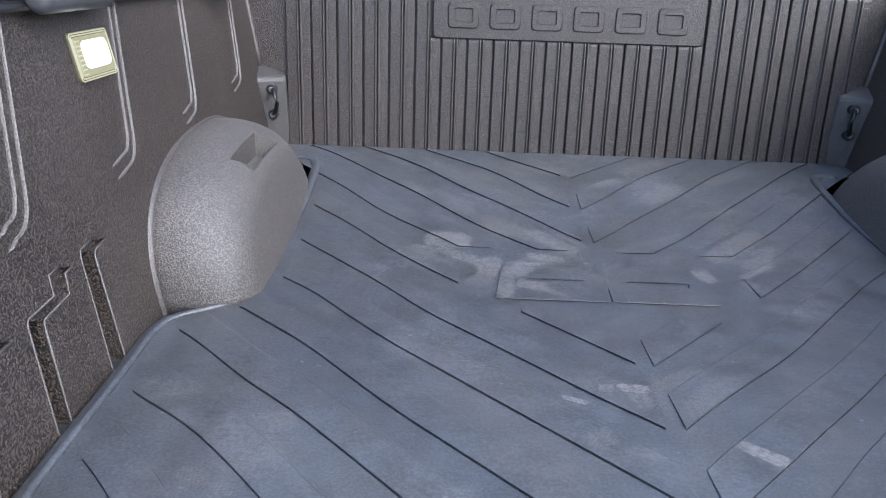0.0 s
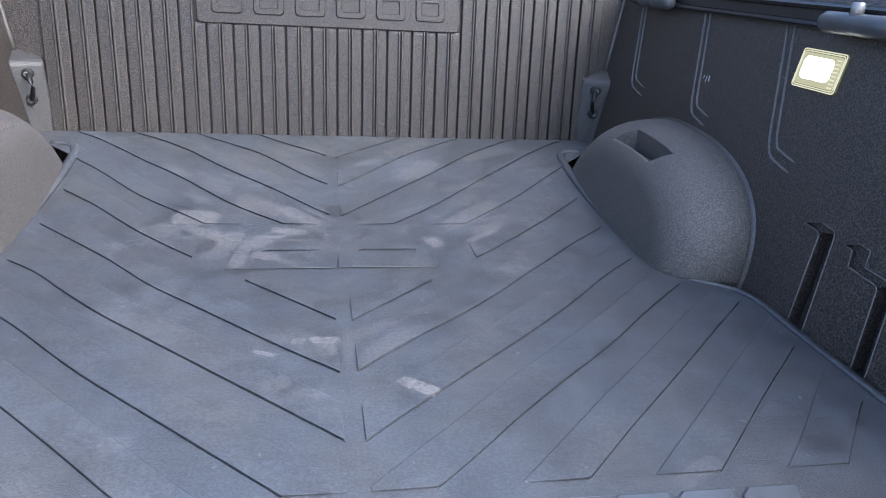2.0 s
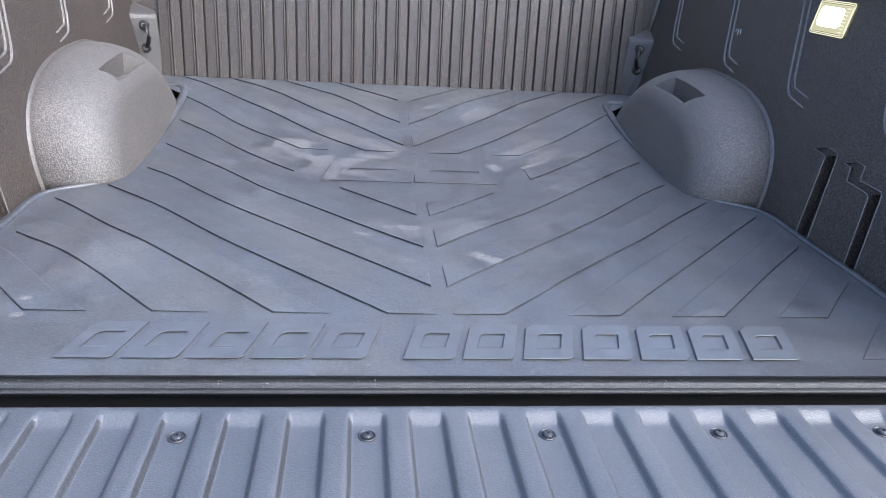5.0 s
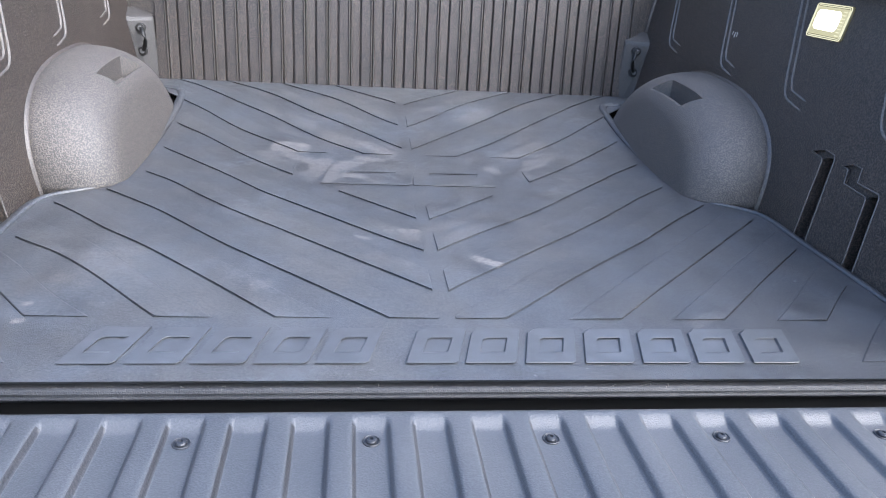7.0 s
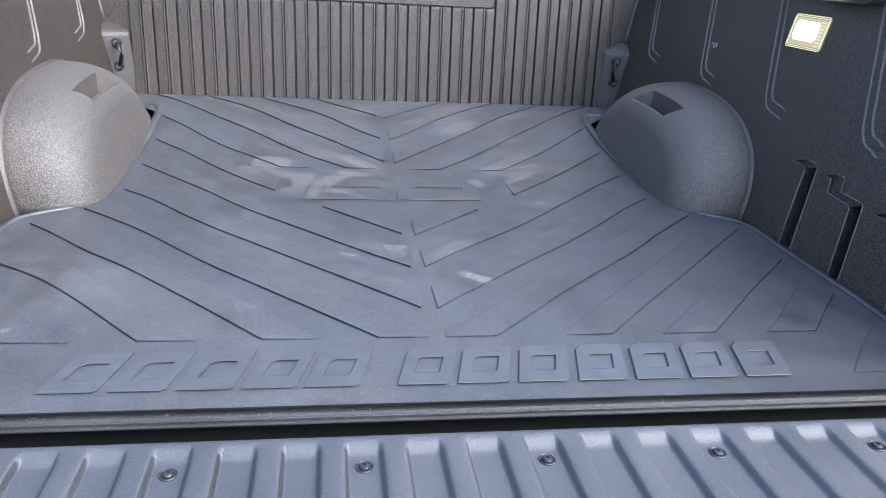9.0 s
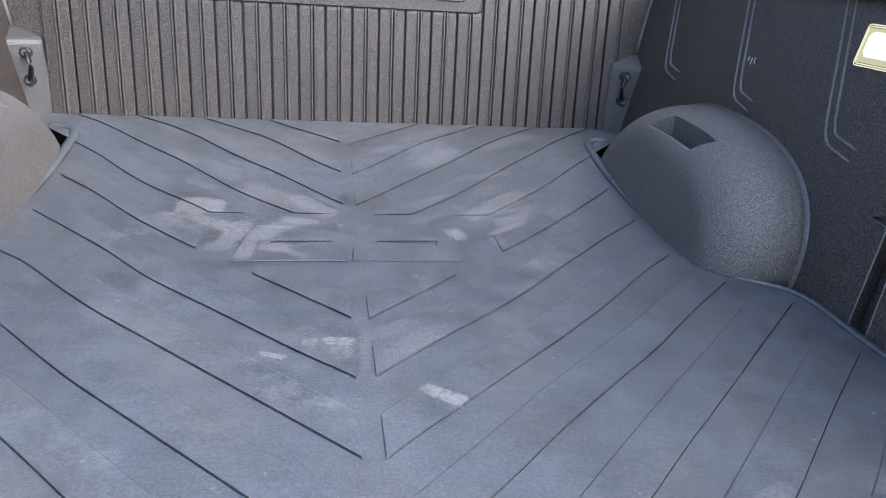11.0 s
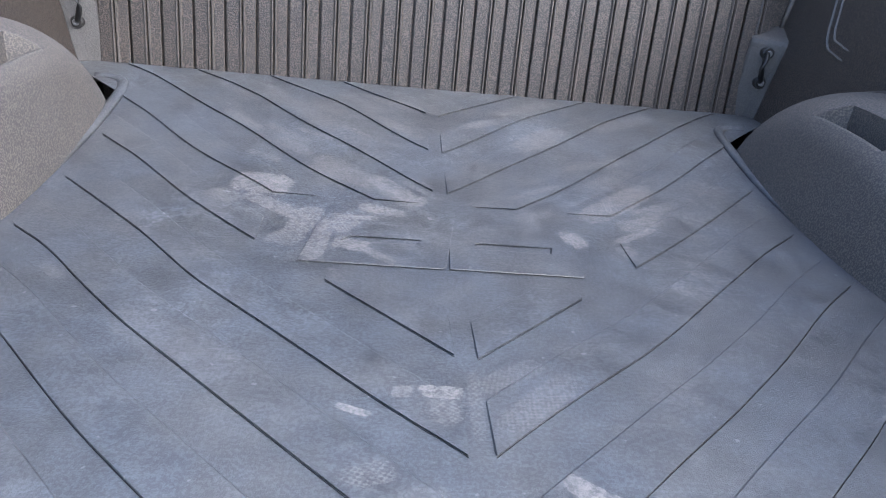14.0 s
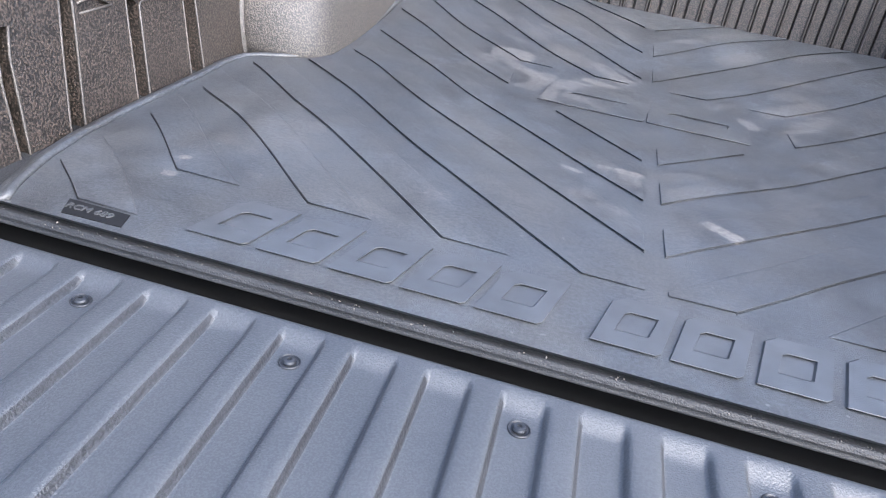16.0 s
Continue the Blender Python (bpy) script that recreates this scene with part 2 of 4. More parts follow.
def rubber(name, colour, dust, roughness, grain, strength, depth=0.0012):
    m, nt, b, pos = start(name, roughness)
    b.inputs["Specular IOR Level"].default_value = 0.95
    sep = nt.nodes.new("ShaderNodeSeparateXYZ")
    nt.links.new(pos, sep.inputs[0])
    shared = nt.nodes.new("ShaderNodeGroup")
    shared.node_tree = MARK_GROUP
    nt.links.new(pos, shared.inputs["Place"])
    total = shared.outputs["Dust"]
    crumb = ramp(nt, noise_out(nt, pos, 130.0, 5.0, 0.75), 0.40, 0.60)
    marks = math_node(nt, "MULTIPLY", total, 0.90, clamp=True)
    marks = math_node(nt, "MULTIPLY", marks, math_node(nt, "MULTIPLY_ADD", crumb, 0.8, 0.2))
    broad = ramp(nt, noise_out(nt, pos, 5.5, 9.0, 0.74), 0.40, 0.64)
    cloud = ramp(nt, noise_out(nt, pos, 19.0, 10.0, 0.80), 0.41, 0.64)
    specks = ramp(nt, noise_out(nt, pos, 85.0, 1.0), 0.755, 0.775)
    film = math_node(nt, "ADD", math_node(nt, "MULTIPLY", broad, 0.16), math_node(nt, "MULTIPLY", cloud, 0.24))
    grit = ramp(nt, noise_out(nt, pos, 260.0, 3.0, 0.7), 0.47, 0.56)
    scuff_map = node(nt, "ShaderNodeMapping", Scale=(9.0, 60.0, 10.0), Rotation=(0, 0, radians(-24)))
    nt.links.new(pos, scuff_map.inputs["Vector"])
    scuff = ramp(nt, noise_out(nt, scuff_map.outputs[0], 1.0, 8.0, 0.72), 0.56, 0.72)
    film = math_node(nt, "ADD", film, math_node(nt, "MULTIPLY_ADD", grit, 0.28, 0.055))
    film = math_node(nt, "ADD", film, math_node(nt, "MULTIPLY", scuff, 0.10))
    lines = node(nt, "ShaderNodeMapping", Scale=(6.0, 120.0, 10.0), Rotation=(0, 0, radians(-47)))
    nt.links.new(pos, lines.inputs["Vector"])
    scratch = ramp(nt, noise_out(nt, lines.outputs[0], 1.0, 2.0, 0.5), 0.68, 0.74)
    film = math_node(nt, "ADD", film, math_node(nt, "MULTIPLY", scratch, 0.16))
    # wisps: thin curved smears where soles and boxes have slid
    warp = node(nt, "ShaderNodeTexNoise", Scale=13.0, Detail=3.0, Roughness=0.5, Distortion=1.6)
    nt.links.new(pos, warp.inputs["Vector"])
    ridge = math_node(nt, "ABSOLUTE", math_node(nt, "SUBTRACT", warp.outputs["Fac"], 0.52))
    wisp = math_node(nt, "SUBTRACT", 1.0, ramp(nt, ridge, 0.0, 0.09))
    place = ramp(nt, noise_out(nt, pos, 4.2, 3.0, 0.6), 0.46, 0.66)
    forward = math_node(nt, "MULTIPLY_ADD", ramp(nt, sep.outputs["Y"], 0.3, 0.95), 0.8, 0.2)
    wisp = math_node(nt, "MULTIPLY", math_node(nt, "MULTIPLY", wisp, place), math_node(nt, "MULTIPLY", forward, crumb))
    damp = ramp(nt, noise_out(nt, pos, 15.0, 9.0, 0.76), 0.50, 0.62)
    film = math_node(nt, "MULTIPLY", film, math_node(nt, "MULTIPLY_ADD", damp, -0.33, 1.06))
    # a broad paler patch, more film left of centre near the rear edge
    dx = math_node(nt, "MULTIPLY_ADD", sep.outputs["X"], 2.0, 0.35)
    dy = math_node(nt, "MULTIPLY_ADD", sep.outputs["Y"], 2.6, -0.45)
    reach = math_node(nt, "MULTIPLY_ADD", dx, dx, math_node(nt, "MULTIPLY", dy, dy))
    reach = math_node(nt, "MULTIPLY_ADD", broad, -0.6, reach)
    film = math_node(nt, "ADD", film, span(nt, reach, -0.3, 1.3, 0.20, 0.0))
    # and a broad darker patch, film cut by a third beside the right wall
    wx = math_node(nt, "MULTIPLY_ADD", sep.outputs["X"], 2.2, -1.25)
    wy = math_node(nt, "MULTIPLY_ADD", sep.outputs["Y"], 1.5, -0.50)
    side_reach = math_node(nt, "MULTIPLY_ADD", wx, wx, math_node(nt, "MULTIPLY", wy, wy))
    side_reach = math_node(nt, "MULTIPLY_ADD", cloud, 0.5, side_reach)
    film = math_node(nt, "MULTIPLY", film, span(nt, side_reach, 0.1, 1.5, 0.66, 1.0))
    film = math_node(nt, "ADD", film, math_node(nt, "MULTIPLY", wisp, 0.72), clamp=True)
    hue = ramp(nt, noise_out(nt, pos, 7.5, 4.0, 0.6), 0.40, 0.60)
    two = mix_colour(nt, hue, (dust[0] * 0.94, dust[1] * 0.99, dust[2] * 1.07), (dust[0] * 1.05, dust[1] * 1.01, dust[2] * 0.96))
    col = mix_colour(nt, film, colour, two)
    col = mix_colour(nt, math_node(nt, "MULTIPLY", marks, 0.85), col, (0.195, 0.182, 0.171))
    col = mix_colour(nt, math_node(nt, "MULTIPLY", specks, 0.4), col, (0.22, 0.22, 0.22))
    nt.links.new(col, b.inputs["Base Color"])
    rough = math_node(nt, "MULTIPLY_ADD", damp, -0.07, roughness + 0.03)
    rough = math_node(nt, "MULTIPLY_ADD", cloud, 0.05, rough)
    nt.links.new(math_node(nt, "MULTIPLY_ADD", marks, 0.15, rough, clamp=True), b.inputs["Roughness"])
    fine = noise_out(nt, pos, grain, 3.0, 0.6)
    low = noise_out(nt, pos, 38.0, 3.0)
    bump(nt, b, math_node(nt, "ADD", fine, math_node(nt, "MULTIPLY", low, 0.5)), strength, depth)
    return m


RUBBER = rubber("dusty_black_rubber", (0.010, 0.011, 0.014), (0.095, 0.101, 0.108), 0.45, 560.0, 0.7, 0.0013)
RUBBER_PAD = rubber("dusty_smooth_rubber", (0.010, 0.011, 0.014), (0.103, 0.109, 0.116), 0.44, 600.0, 0.6)


def plain(name, colour, roughness, metallic=0.0, grain=300.0, strength=0.2):
    m, nt, b, pos = start(name, roughness, metallic)
    n = noise_out(nt, pos, 40.0, 5.0)
    col = mix_colour(nt, ramp(nt, n, 0.3, 0.75), tuple(c * 0.8 for c in colour), tuple(min(1, c * 1.3) for c in colour))
    nt.links.new(col, b.inputs["Base Color"])
    bump(nt, b, noise_out(nt, pos, grain, 3.0), strength, 0.0008)
    return m


RUBBER_SHINE = plain("polished_rubber", (0.058, 0.062, 0.069), 0.38, 0.0, 700.0, 0.25)
RUBBER_SHINE.node_tree.nodes["Principled BSDF"].inputs["Specular IOR Level"].default_value = 0.95
STEEL = plain("black_coated_steel", (0.006, 0.006, 0.006), 0.38)
FOOT_STEEL = plain("dark_grey_coated_steel", (0.022, 0.021, 0.020), 0.38)
BOLT = plain("dull_zinc_bolt", (0.24, 0.24, 0.24), 0.40, 0.6)
SCREW = plain("grey_screw_steel", (0.045, 0.048, 0.055), 0.40, 0.5)
RAIL = plain("black_anodised_rail", (0.016, 0.016, 0.017), 0.32, 0.3)
CLEAT = plain("grey_cleat_plastic", (0.055, 0.058, 0.064), 0.36)
PAINT = plain("dark_body_paint", (0.10, 0.10, 0.105), 0.35)
GROUND_MAT = plain("pale_concrete_ground", (0.60, 0.53, 0.45), 0.9, 0.0, 60.0, 0.5)


def lamp_material(name, colour, power):
    m, nt, b, pos = start(name, 0.3)
    b.inputs["Base Color"].default_value = (0.05, 0.048, 0.03, 1)
    b.inputs["Emission Color"].default_value = (*colour, 1)
    b.inputs["Emission Strength"].default_value = power
    return m


LENS = lamp_material("lit_lamp_lens", (1.0, 0.88, 0.48), 0.16)
BEZEL = lamp_material("clear_lamp_bezel", (1.0, 0.84, 0.36), 0.02)
RIDGE = lamp_material("glowing_lens_ridge", (1.0, 0.90, 0.55), 0.24)
LED = lamp_material("lit_lamp_core", (1.0, 0.96, 0.80), 1.6)


# ---- mesh helpers ----
def drift(y):
    """The bed lies slightly askew: its centre line at y."""
    return 0.009 - 0.021 * y


def mesh_of(bm, name, smooth=False):
    for v in bm.verts:
        v.co.x += drift(v.co.y) if abs(v.co.y) < 3 else 0.0
    bmesh.ops.recalc_face_normals(bm, faces=bm.faces)
    me = bpy.data.meshes.new(name)
    bm.to_mesh(me)
    bm.free()
    if smooth:
        for p in me.polygons:
            p.use_smooth = True
    return me


def part(name, bm, material, parent=None, label="", smooth=False):
    ob = new(name, mesh_of(bm, name, smooth))
    ob.data.materials.append(material)
    if parent is not None:
        ob.parent = parent
        ob.matrix_parent_inverse = parent.matrix_world.inverted()
    if label:
        ob["label"] = label
    return ob


def holder(name, place=(0, 0, 0)):
    ob = new(name)
    ob.location = place
    ob.empty_display_size = 0.05
    bpy.context.view_layer.update()
    return ob


def add_box(bm, x0, x1, y0, y1, z0, z1):
    v = [bm.verts.new((x, y, z)) for z in (z0, z1) for y in (y0, y1) for x in (x0, x1)]
    for f in ((0, 1, 3, 2), (4, 6, 7, 5), (0, 4, 5, 1), (2, 3, 7, 6), (0, 2, 6, 4), (1, 5, 7, 3)):
        bm.faces.new([v[i] for i in f])
    return v


def box(x0, x1, y0, y1, z0, z1, bevel=0.0):
    bm = bmesh.new()
    add_box(bm, x0, x1, y0, y1, z0, z1)
    if bevel:
        bmesh.ops.bevel(bm, geom=bm.edges[:], offset=bevel, segments=2, affect="EDGES", profile=0.5)
    return bm


def add_sweep(bm, sections, closed=True, caps=True):
    """Joins rings of points into one skin."""
    rings = [[bm.verts.new(p) for p in ring] for ring in sections]
    n = len(rings[0])
    for a, b in zip(rings, rings[1:]):
        for i in range(n if closed else n - 1):
            j = (i + 1) % n
            bm.faces.new((a[i], a[j], b[j], b[i]))
    if caps and closed:
        bm.faces.new(rings[0][::-1])
        bm.faces.new(rings[-1])


def tube(bm, points, radius, sides=10):
    pts = [Vector(p) for p in points]
    rings = []
    for i, p in enumerate(pts):
        d = (pts[min(i + 1, len(pts) - 1)] - pts[max(i - 1, 0)]).normalized()
        q = d.to_track_quat("Z", "Y")
        rings.append([p + q @ Vector((radius * math.cos(2 * math.pi * k / sides), radius * math.sin(2 * math.pi * k / sides), 0)) for k in range(sides)])
    add_sweep(bm, rings)


def lathe(bm, profile, centre, axis, sides=20):
    q = Vector(axis).to_track_quat("Z", "Y")
    c = Vector(centre)
    rings = [[c + q @ Vector((r * math.cos(2 * math.pi * k / sides), r * math.sin(2 * math.pi * k / sides), h)) for k in range(sides)] for r, h in profile]
    add_sweep(bm, rings)


def carve(ob, cutters):
    for c in cutters:
        m = ob.modifiers.new("carve", "BOOLEAN")
        m.operation, m.object, m.solver = "DIFFERENCE", c, "EXACT"
    graph = bpy.context.evaluated_depsgraph_get()
    me = bpy.data.meshes.new_from_object(ob.evaluated_get(graph))
    ob.modifiers.clear()
    ob.data = me
    for c in cutters:
        bpy.data.objects.remove(c)


def soften(ob, width, angle=35, segments=2, worn=None):
    m = ob.modifiers.new("soft_edges", "BEVEL")
    m.width, m.segments, m.limit_method, m.angle_limit = width, segments, "ANGLE", radians(angle)
    if worn is not None:
        ob.data.materials.append(worn)
        m.material = len(ob.data.materials) - 1
    return ob


def clip(poly, axis, limit, keep_above):
    """Cuts a polygon of x, y points at a line along an axis."""
    out = []
    for a, b in zip(poly, poly[1:] + poly[:1]):
        ia, ib = (a[axis] >= limit) == keep_above, (b[axis] >= limit) == keep_above
        if ia:
            out.append(a)
        if ia != ib:
            t = (limit - a[axis]) / (b[axis] - a[axis])
            out.append((a[0] + t * (b[0] - a[0]), a[1] + t * (b[1] - a[1])))
    return out


# ---- ground and the closing walls ----
bm = bmesh.new()
bmesh.ops.create_grid(bm, x_segments=8, y_segments=8, size=400)
bmesh.ops.translate(bm, verts=bm.verts, vec=(0, 0, GROUND))
tagged(part("ground", bm, GROUND_MAT), "pale bare concrete ground under the parked truck", "ground", kind="structure")

cab = part("wall_cab", box(-0.93, 0.93, 1.68, 2.60, GROUND, 1.10, 0.05), PAINT)
tagged(cab, "plain dark back wall of the cab in front of the bed", "wall", kind="structure")


# ---- bed floor with its rounded rear sill ----
bm = bmesh.new()
sill = [(1.66, -0.0097), (0.0400, -0.0097), (0.0325, -0.0092), (0.0285, -0.0078), (0.0262, -0.0070), (0.0238, -0.0072), (0.0214, -0.0088), (0.0200, -0.0112), (0.0200, -0.0134),
        (0.0216, -0.0148), (0.0210, -0.0162), (0.0192, -0.0172), (0.0190, -0.0186), (0.0215, -0.0205), (0.0240, -0.0225), (0.075, -0.0225), (0.075, GROUND), (1.66, GROUND)]
add_sweep(bm, [[(x, y, z) for y, z in sill] for x in (-0.80, -0.4, 0.0, 0.4, 0.80)])
floor = part("floor", bm, SILL_SKIN)
tagged(floor, "black composite bed floor with a rounded textured rear sill", "floor", kind="structure")


# seal strip, near black so its colour carries the gap's shade too
SEAL = plain("black_seal_rubber", (0.004, 0.004, 0.004), 0.95)
part("gap_seal", box(-0.72, 0.72, -0.0040, 0.0745, -0.085, -0.058, 0.004), SEAL, floor, "black rubber seal in the tailgate gap")


# ---- side walls ----
def wall_x(side, z, depth=0.0):
    return side * (WALL + LEAN_OUT * z + depth)


def prism(side, poly, d0, d1):
    """A cutter along the wall: polygon of y, z points between two depths."""
    bm = bmesh.new()
    add_sweep(bm, [[(wall_x(side, z, d), y, z) for y, z in poly] for d in (d0, d1)])
    return new("cutter", mesh_of(bm, "cutter"))


DEEP_SLOTS = [
    [(0.496, -0.2), (0.498, 0.0), (0.516, 0.148), (0.520, 0.153), (0.548, 0.146), (0.547, 0.136), (0.536, 0.0), (0.532, -0.2)],
    [(0.354, -0.2), (0.357, 0.0), (0.376, 0.122), (0.381, 0.126), (0.404, 0.118), (0.402, 0.108), (0.386, 0.0), (0.383, -0.2)],
    [(0.215, -0.2), (0.218, 0.0), (0.238, 0.086), (0.254, 0.148), (0.276, 0.144), (0.268, 0.102), (0.245, 0.0), (0.242, -0.2)],
    [(0.129, -0.2), (0.131, 0.0), (0.136, 0.073), (0.148, 0.130), (0.168, 0.128), (0.158, 0.098), (0.147, 0.0), (0.145, -0.2)],
]
SHALLOW_SHELVES = [
    [(0.518, 0.150), (0.520, 0.158), (0.551, 0.161), (0.585, 0.150), (0.545, 0.144)],
    [(0.377, 0.120), (0.380, 0.130), (0.438, 0.132), (0.442, 0.157), (0.464, 0.158), (0.491, 0.148), (0.474, 0.146), (0.468, 0.121), (0.402, 0.115)],
    [(0.282, 0.122), (0.282, 0.134), (0.314, 0.138), (0.344, 0.124)],
]
SLOT_RIMS = [
    [(0.493, -0.03), (0.498, 0.0), (0.516, 0.148), (0.520, 0.158), (0.551, 0.161)], [(0.587, 0.149), (0.553, 0.1455), (0.548, 0.140), (0.536, 0.0), (0.532, -0.03)],
    [(0.353, -0.03), (0.357, 0.0), (0.376, 0.124), (0.380, 0.130), (0.438, 0.132), (0.442, 0.157), (0.464, 0.158)], [(0.493, 0.147), (0.474, 0.146), (0.468, 0.121), (0.407, 0.117), (0.403, 0.112), (0.386, 0.0), (0.382, -0.03)],
    [(0.214, -0.03), (0.218, 0.0), (0.238, 0.086), (0.254, 0.148)], [(0.276, 0.144), (0.268, 0.102), (0.245, 0.0), (0.241, -0.03)],
    [(0.282, 0.134), (0.314, 0.138)], [(0.282, 0.122), (0.346, 0.123)],
    [(0.129, -0.03), (0.131, 0.0), (0.136, 0.073), (0.148, 0.130)], [(0.168, 0.128), (0.158, 0.098), (0.147, 0.0), (0.144, -0.03)],
]


def bead(bm, side, y, z0, z1, run):
    """A pressed double line that runs down the wall and bends to the rear."""
    path = [(y, z1), (y, (z0 + z1) / 2 + 0.02), (y, z0 + 0.042)]
    for k in range(1, 7):
        a = math.pi / 2 * k / 6
        path.append((y - 0.034 * (1 - math.cos(a)), z0 + 0.042 - 0.034 * math.sin(a)))
    path.append((y - run * 0.75, z0 + 0.002))
    path.append((y - run, z0 - 0.002))
    prof = [(-0.0128, 0.003), (-0.0116, -0.0022), (-0.0100, -0.0034), (-0.0084, -0.0022), (-0.0072, 0.0020), (0.0072, 0.0020), (0.0084, -0.0022), (0.0100, -0.0034), (0.0116, -0.0022), (0.0128, 0.003)]
    rings = []
    for i, (py, pz) in enumerate(path):
        a, b = path[max(i - 1, 0)], path[min(i + 1, len(path) - 1)]
        d = Vector((b[0] - a[0], b[1] - a[1])).normalized()
        nrm = (-d[1], d[0])
        fade = 0.1 if i == len(path) - 1 else 1.0
        lean = 0.010 + 0.36 * max(pz - z0 - 0.03, 0)
        rings.append([(wall_x(side, pz + nrm[1] * w, dep * fade + (0.003 if fade < 1 else 0)), py + nrm[0] * w + lean, pz + nrm[1] * w) for w, dep in prof])
    add_sweep(bm, rings, closed=True)


def side_wall(name, side, label):
    bm = bmesh.new()
    ring = [(-0.2, 0.0), (0.485, 0.0), (0.500, 0.006), (0.520, 0.010), (0.525, 0.03), (0.525, 0.13), (-0.2, 0.20)]
    add_sweep(bm, [[(wall_x(side, z, d), y, z) for z, d in ring] for y in (-0.02, 1.60)])
    ob = part(name, bm, COMPOSITE)
    carve(ob, [prism(side, poly, -0.05, 0.023) for poly in DEEP_SLOTS] + [prism(side, poly, -0.05, 0.006) for poly in SHALLOW_SHELVES])
    tagged(ob, label, "wall", kind="structure")
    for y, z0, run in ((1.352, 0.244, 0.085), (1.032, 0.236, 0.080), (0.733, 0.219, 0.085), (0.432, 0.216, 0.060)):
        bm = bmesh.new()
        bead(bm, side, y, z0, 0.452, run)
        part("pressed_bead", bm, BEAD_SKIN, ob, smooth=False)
    # paler rims round the slots, edge highlight held in their colour
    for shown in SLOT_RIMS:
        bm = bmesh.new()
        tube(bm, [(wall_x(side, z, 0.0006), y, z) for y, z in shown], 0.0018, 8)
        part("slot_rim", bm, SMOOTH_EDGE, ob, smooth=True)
    # lower skirt that closes the bed down to the ground
    x0, x1 = wall_x(side, -0.2, 0.03), wall_x(side, -0.2, 0.2)
    part("skirt", box(min(x0, x1), max(x0, x1), -0.02, 1.60, GROUND, -0.2), PAINT, ob, "plain dark lower body side")
    return ob


wall_left = side_wall("wall_left", -1, "dark pebbled composite bed side with vertical slots and pressed beads")
wall_right = side_wall("wall_right", 1, "shaded black composite bed side with vertical slots and pressed beads")
PALE_SCUFF = plain("pale_scraped_plastic", (0.42, 0.42, 0.42), 0.7)
for y, z, tilt, long in ((1.016, 0.318, 0.003, 0.011), (1.026, 0.316, 0.0, 0.013), (1.037, 0.319, -0.002, 0.008)):
    bm = bmesh.new()
    rings = []
    for f in (-0.5, -0.2, 0.2, 0.5):
        wide = 0.0013 * (1.2 - 1.6 * abs(f))
        zz, yy = z + long * f, y + tilt * f
        rings.append([(wall_x(1, zz, 0.001), yy - wide, zz), (wall_x(1, zz, -0.0012), yy - wide * 0.6, zz), (wall_x(1, zz, -0.0012), yy + wide * 0.6, zz), (wall_x(1, zz, 0.001), yy + wide, zz)])
    add_sweep(bm, rings)
    part("scuff_mark", bm, PALE_SCUFF, wall_right, "small pale scrape in the plastic")


# ---- wheel wells ----
WELL_Y, WELL_TOP, WELL_DEEP = 1.070, 0.211, 0.147
ROUND_DEEP, ROUND_IN = 0.118, 0.088


def well_half(y):
    """Half length and roundness of the well, behind and before its crown."""
    return (0.392, 2.6) if y <= WELL_Y else (0.300, 1.9)


def well_arch(a, grow=0.0):
    ca, sa = math.cos(a), max(math.sin(a), 0)
    half, q = well_half(WELL_Y - ca)
    y = WELL_Y - (half + grow * (1.0 if ca > 0 else 1.9)) * math.copysign(abs(ca) ** (2 / q), ca)
    return y, -0.012 + (WELL_TOP + 0.012 + grow) * sa ** (2 / q)


def well_inset(d):
    """How far the arch has drawn in at a depth from the wall: a rounded shoulder."""
    t = min(max((d - WELL_DEEP + ROUND_DEEP) / ROUND_DEEP, 0), 1)
    return ROUND_IN * (1 - (1 - t ** 2.2) ** (1 / 2.2))


def dome_top(u, y):
    """Height of the wheel well's skin over a point of the plan."""
    half, q = well_half(y)
    z = 0.15
    for _ in range(60):
        s = well_inset(WALL + LEAN_OUT * z + 0.012 - u)
        z = 0.5 * z + 0.5 * (-0.012 + (WELL_TOP + 0.012 - s) * max(1 - abs((y - WELL_Y) / (half - s * (1.0 if y <= WELL_Y else 1.9))) ** q, 0) ** (1 / q))
    return z


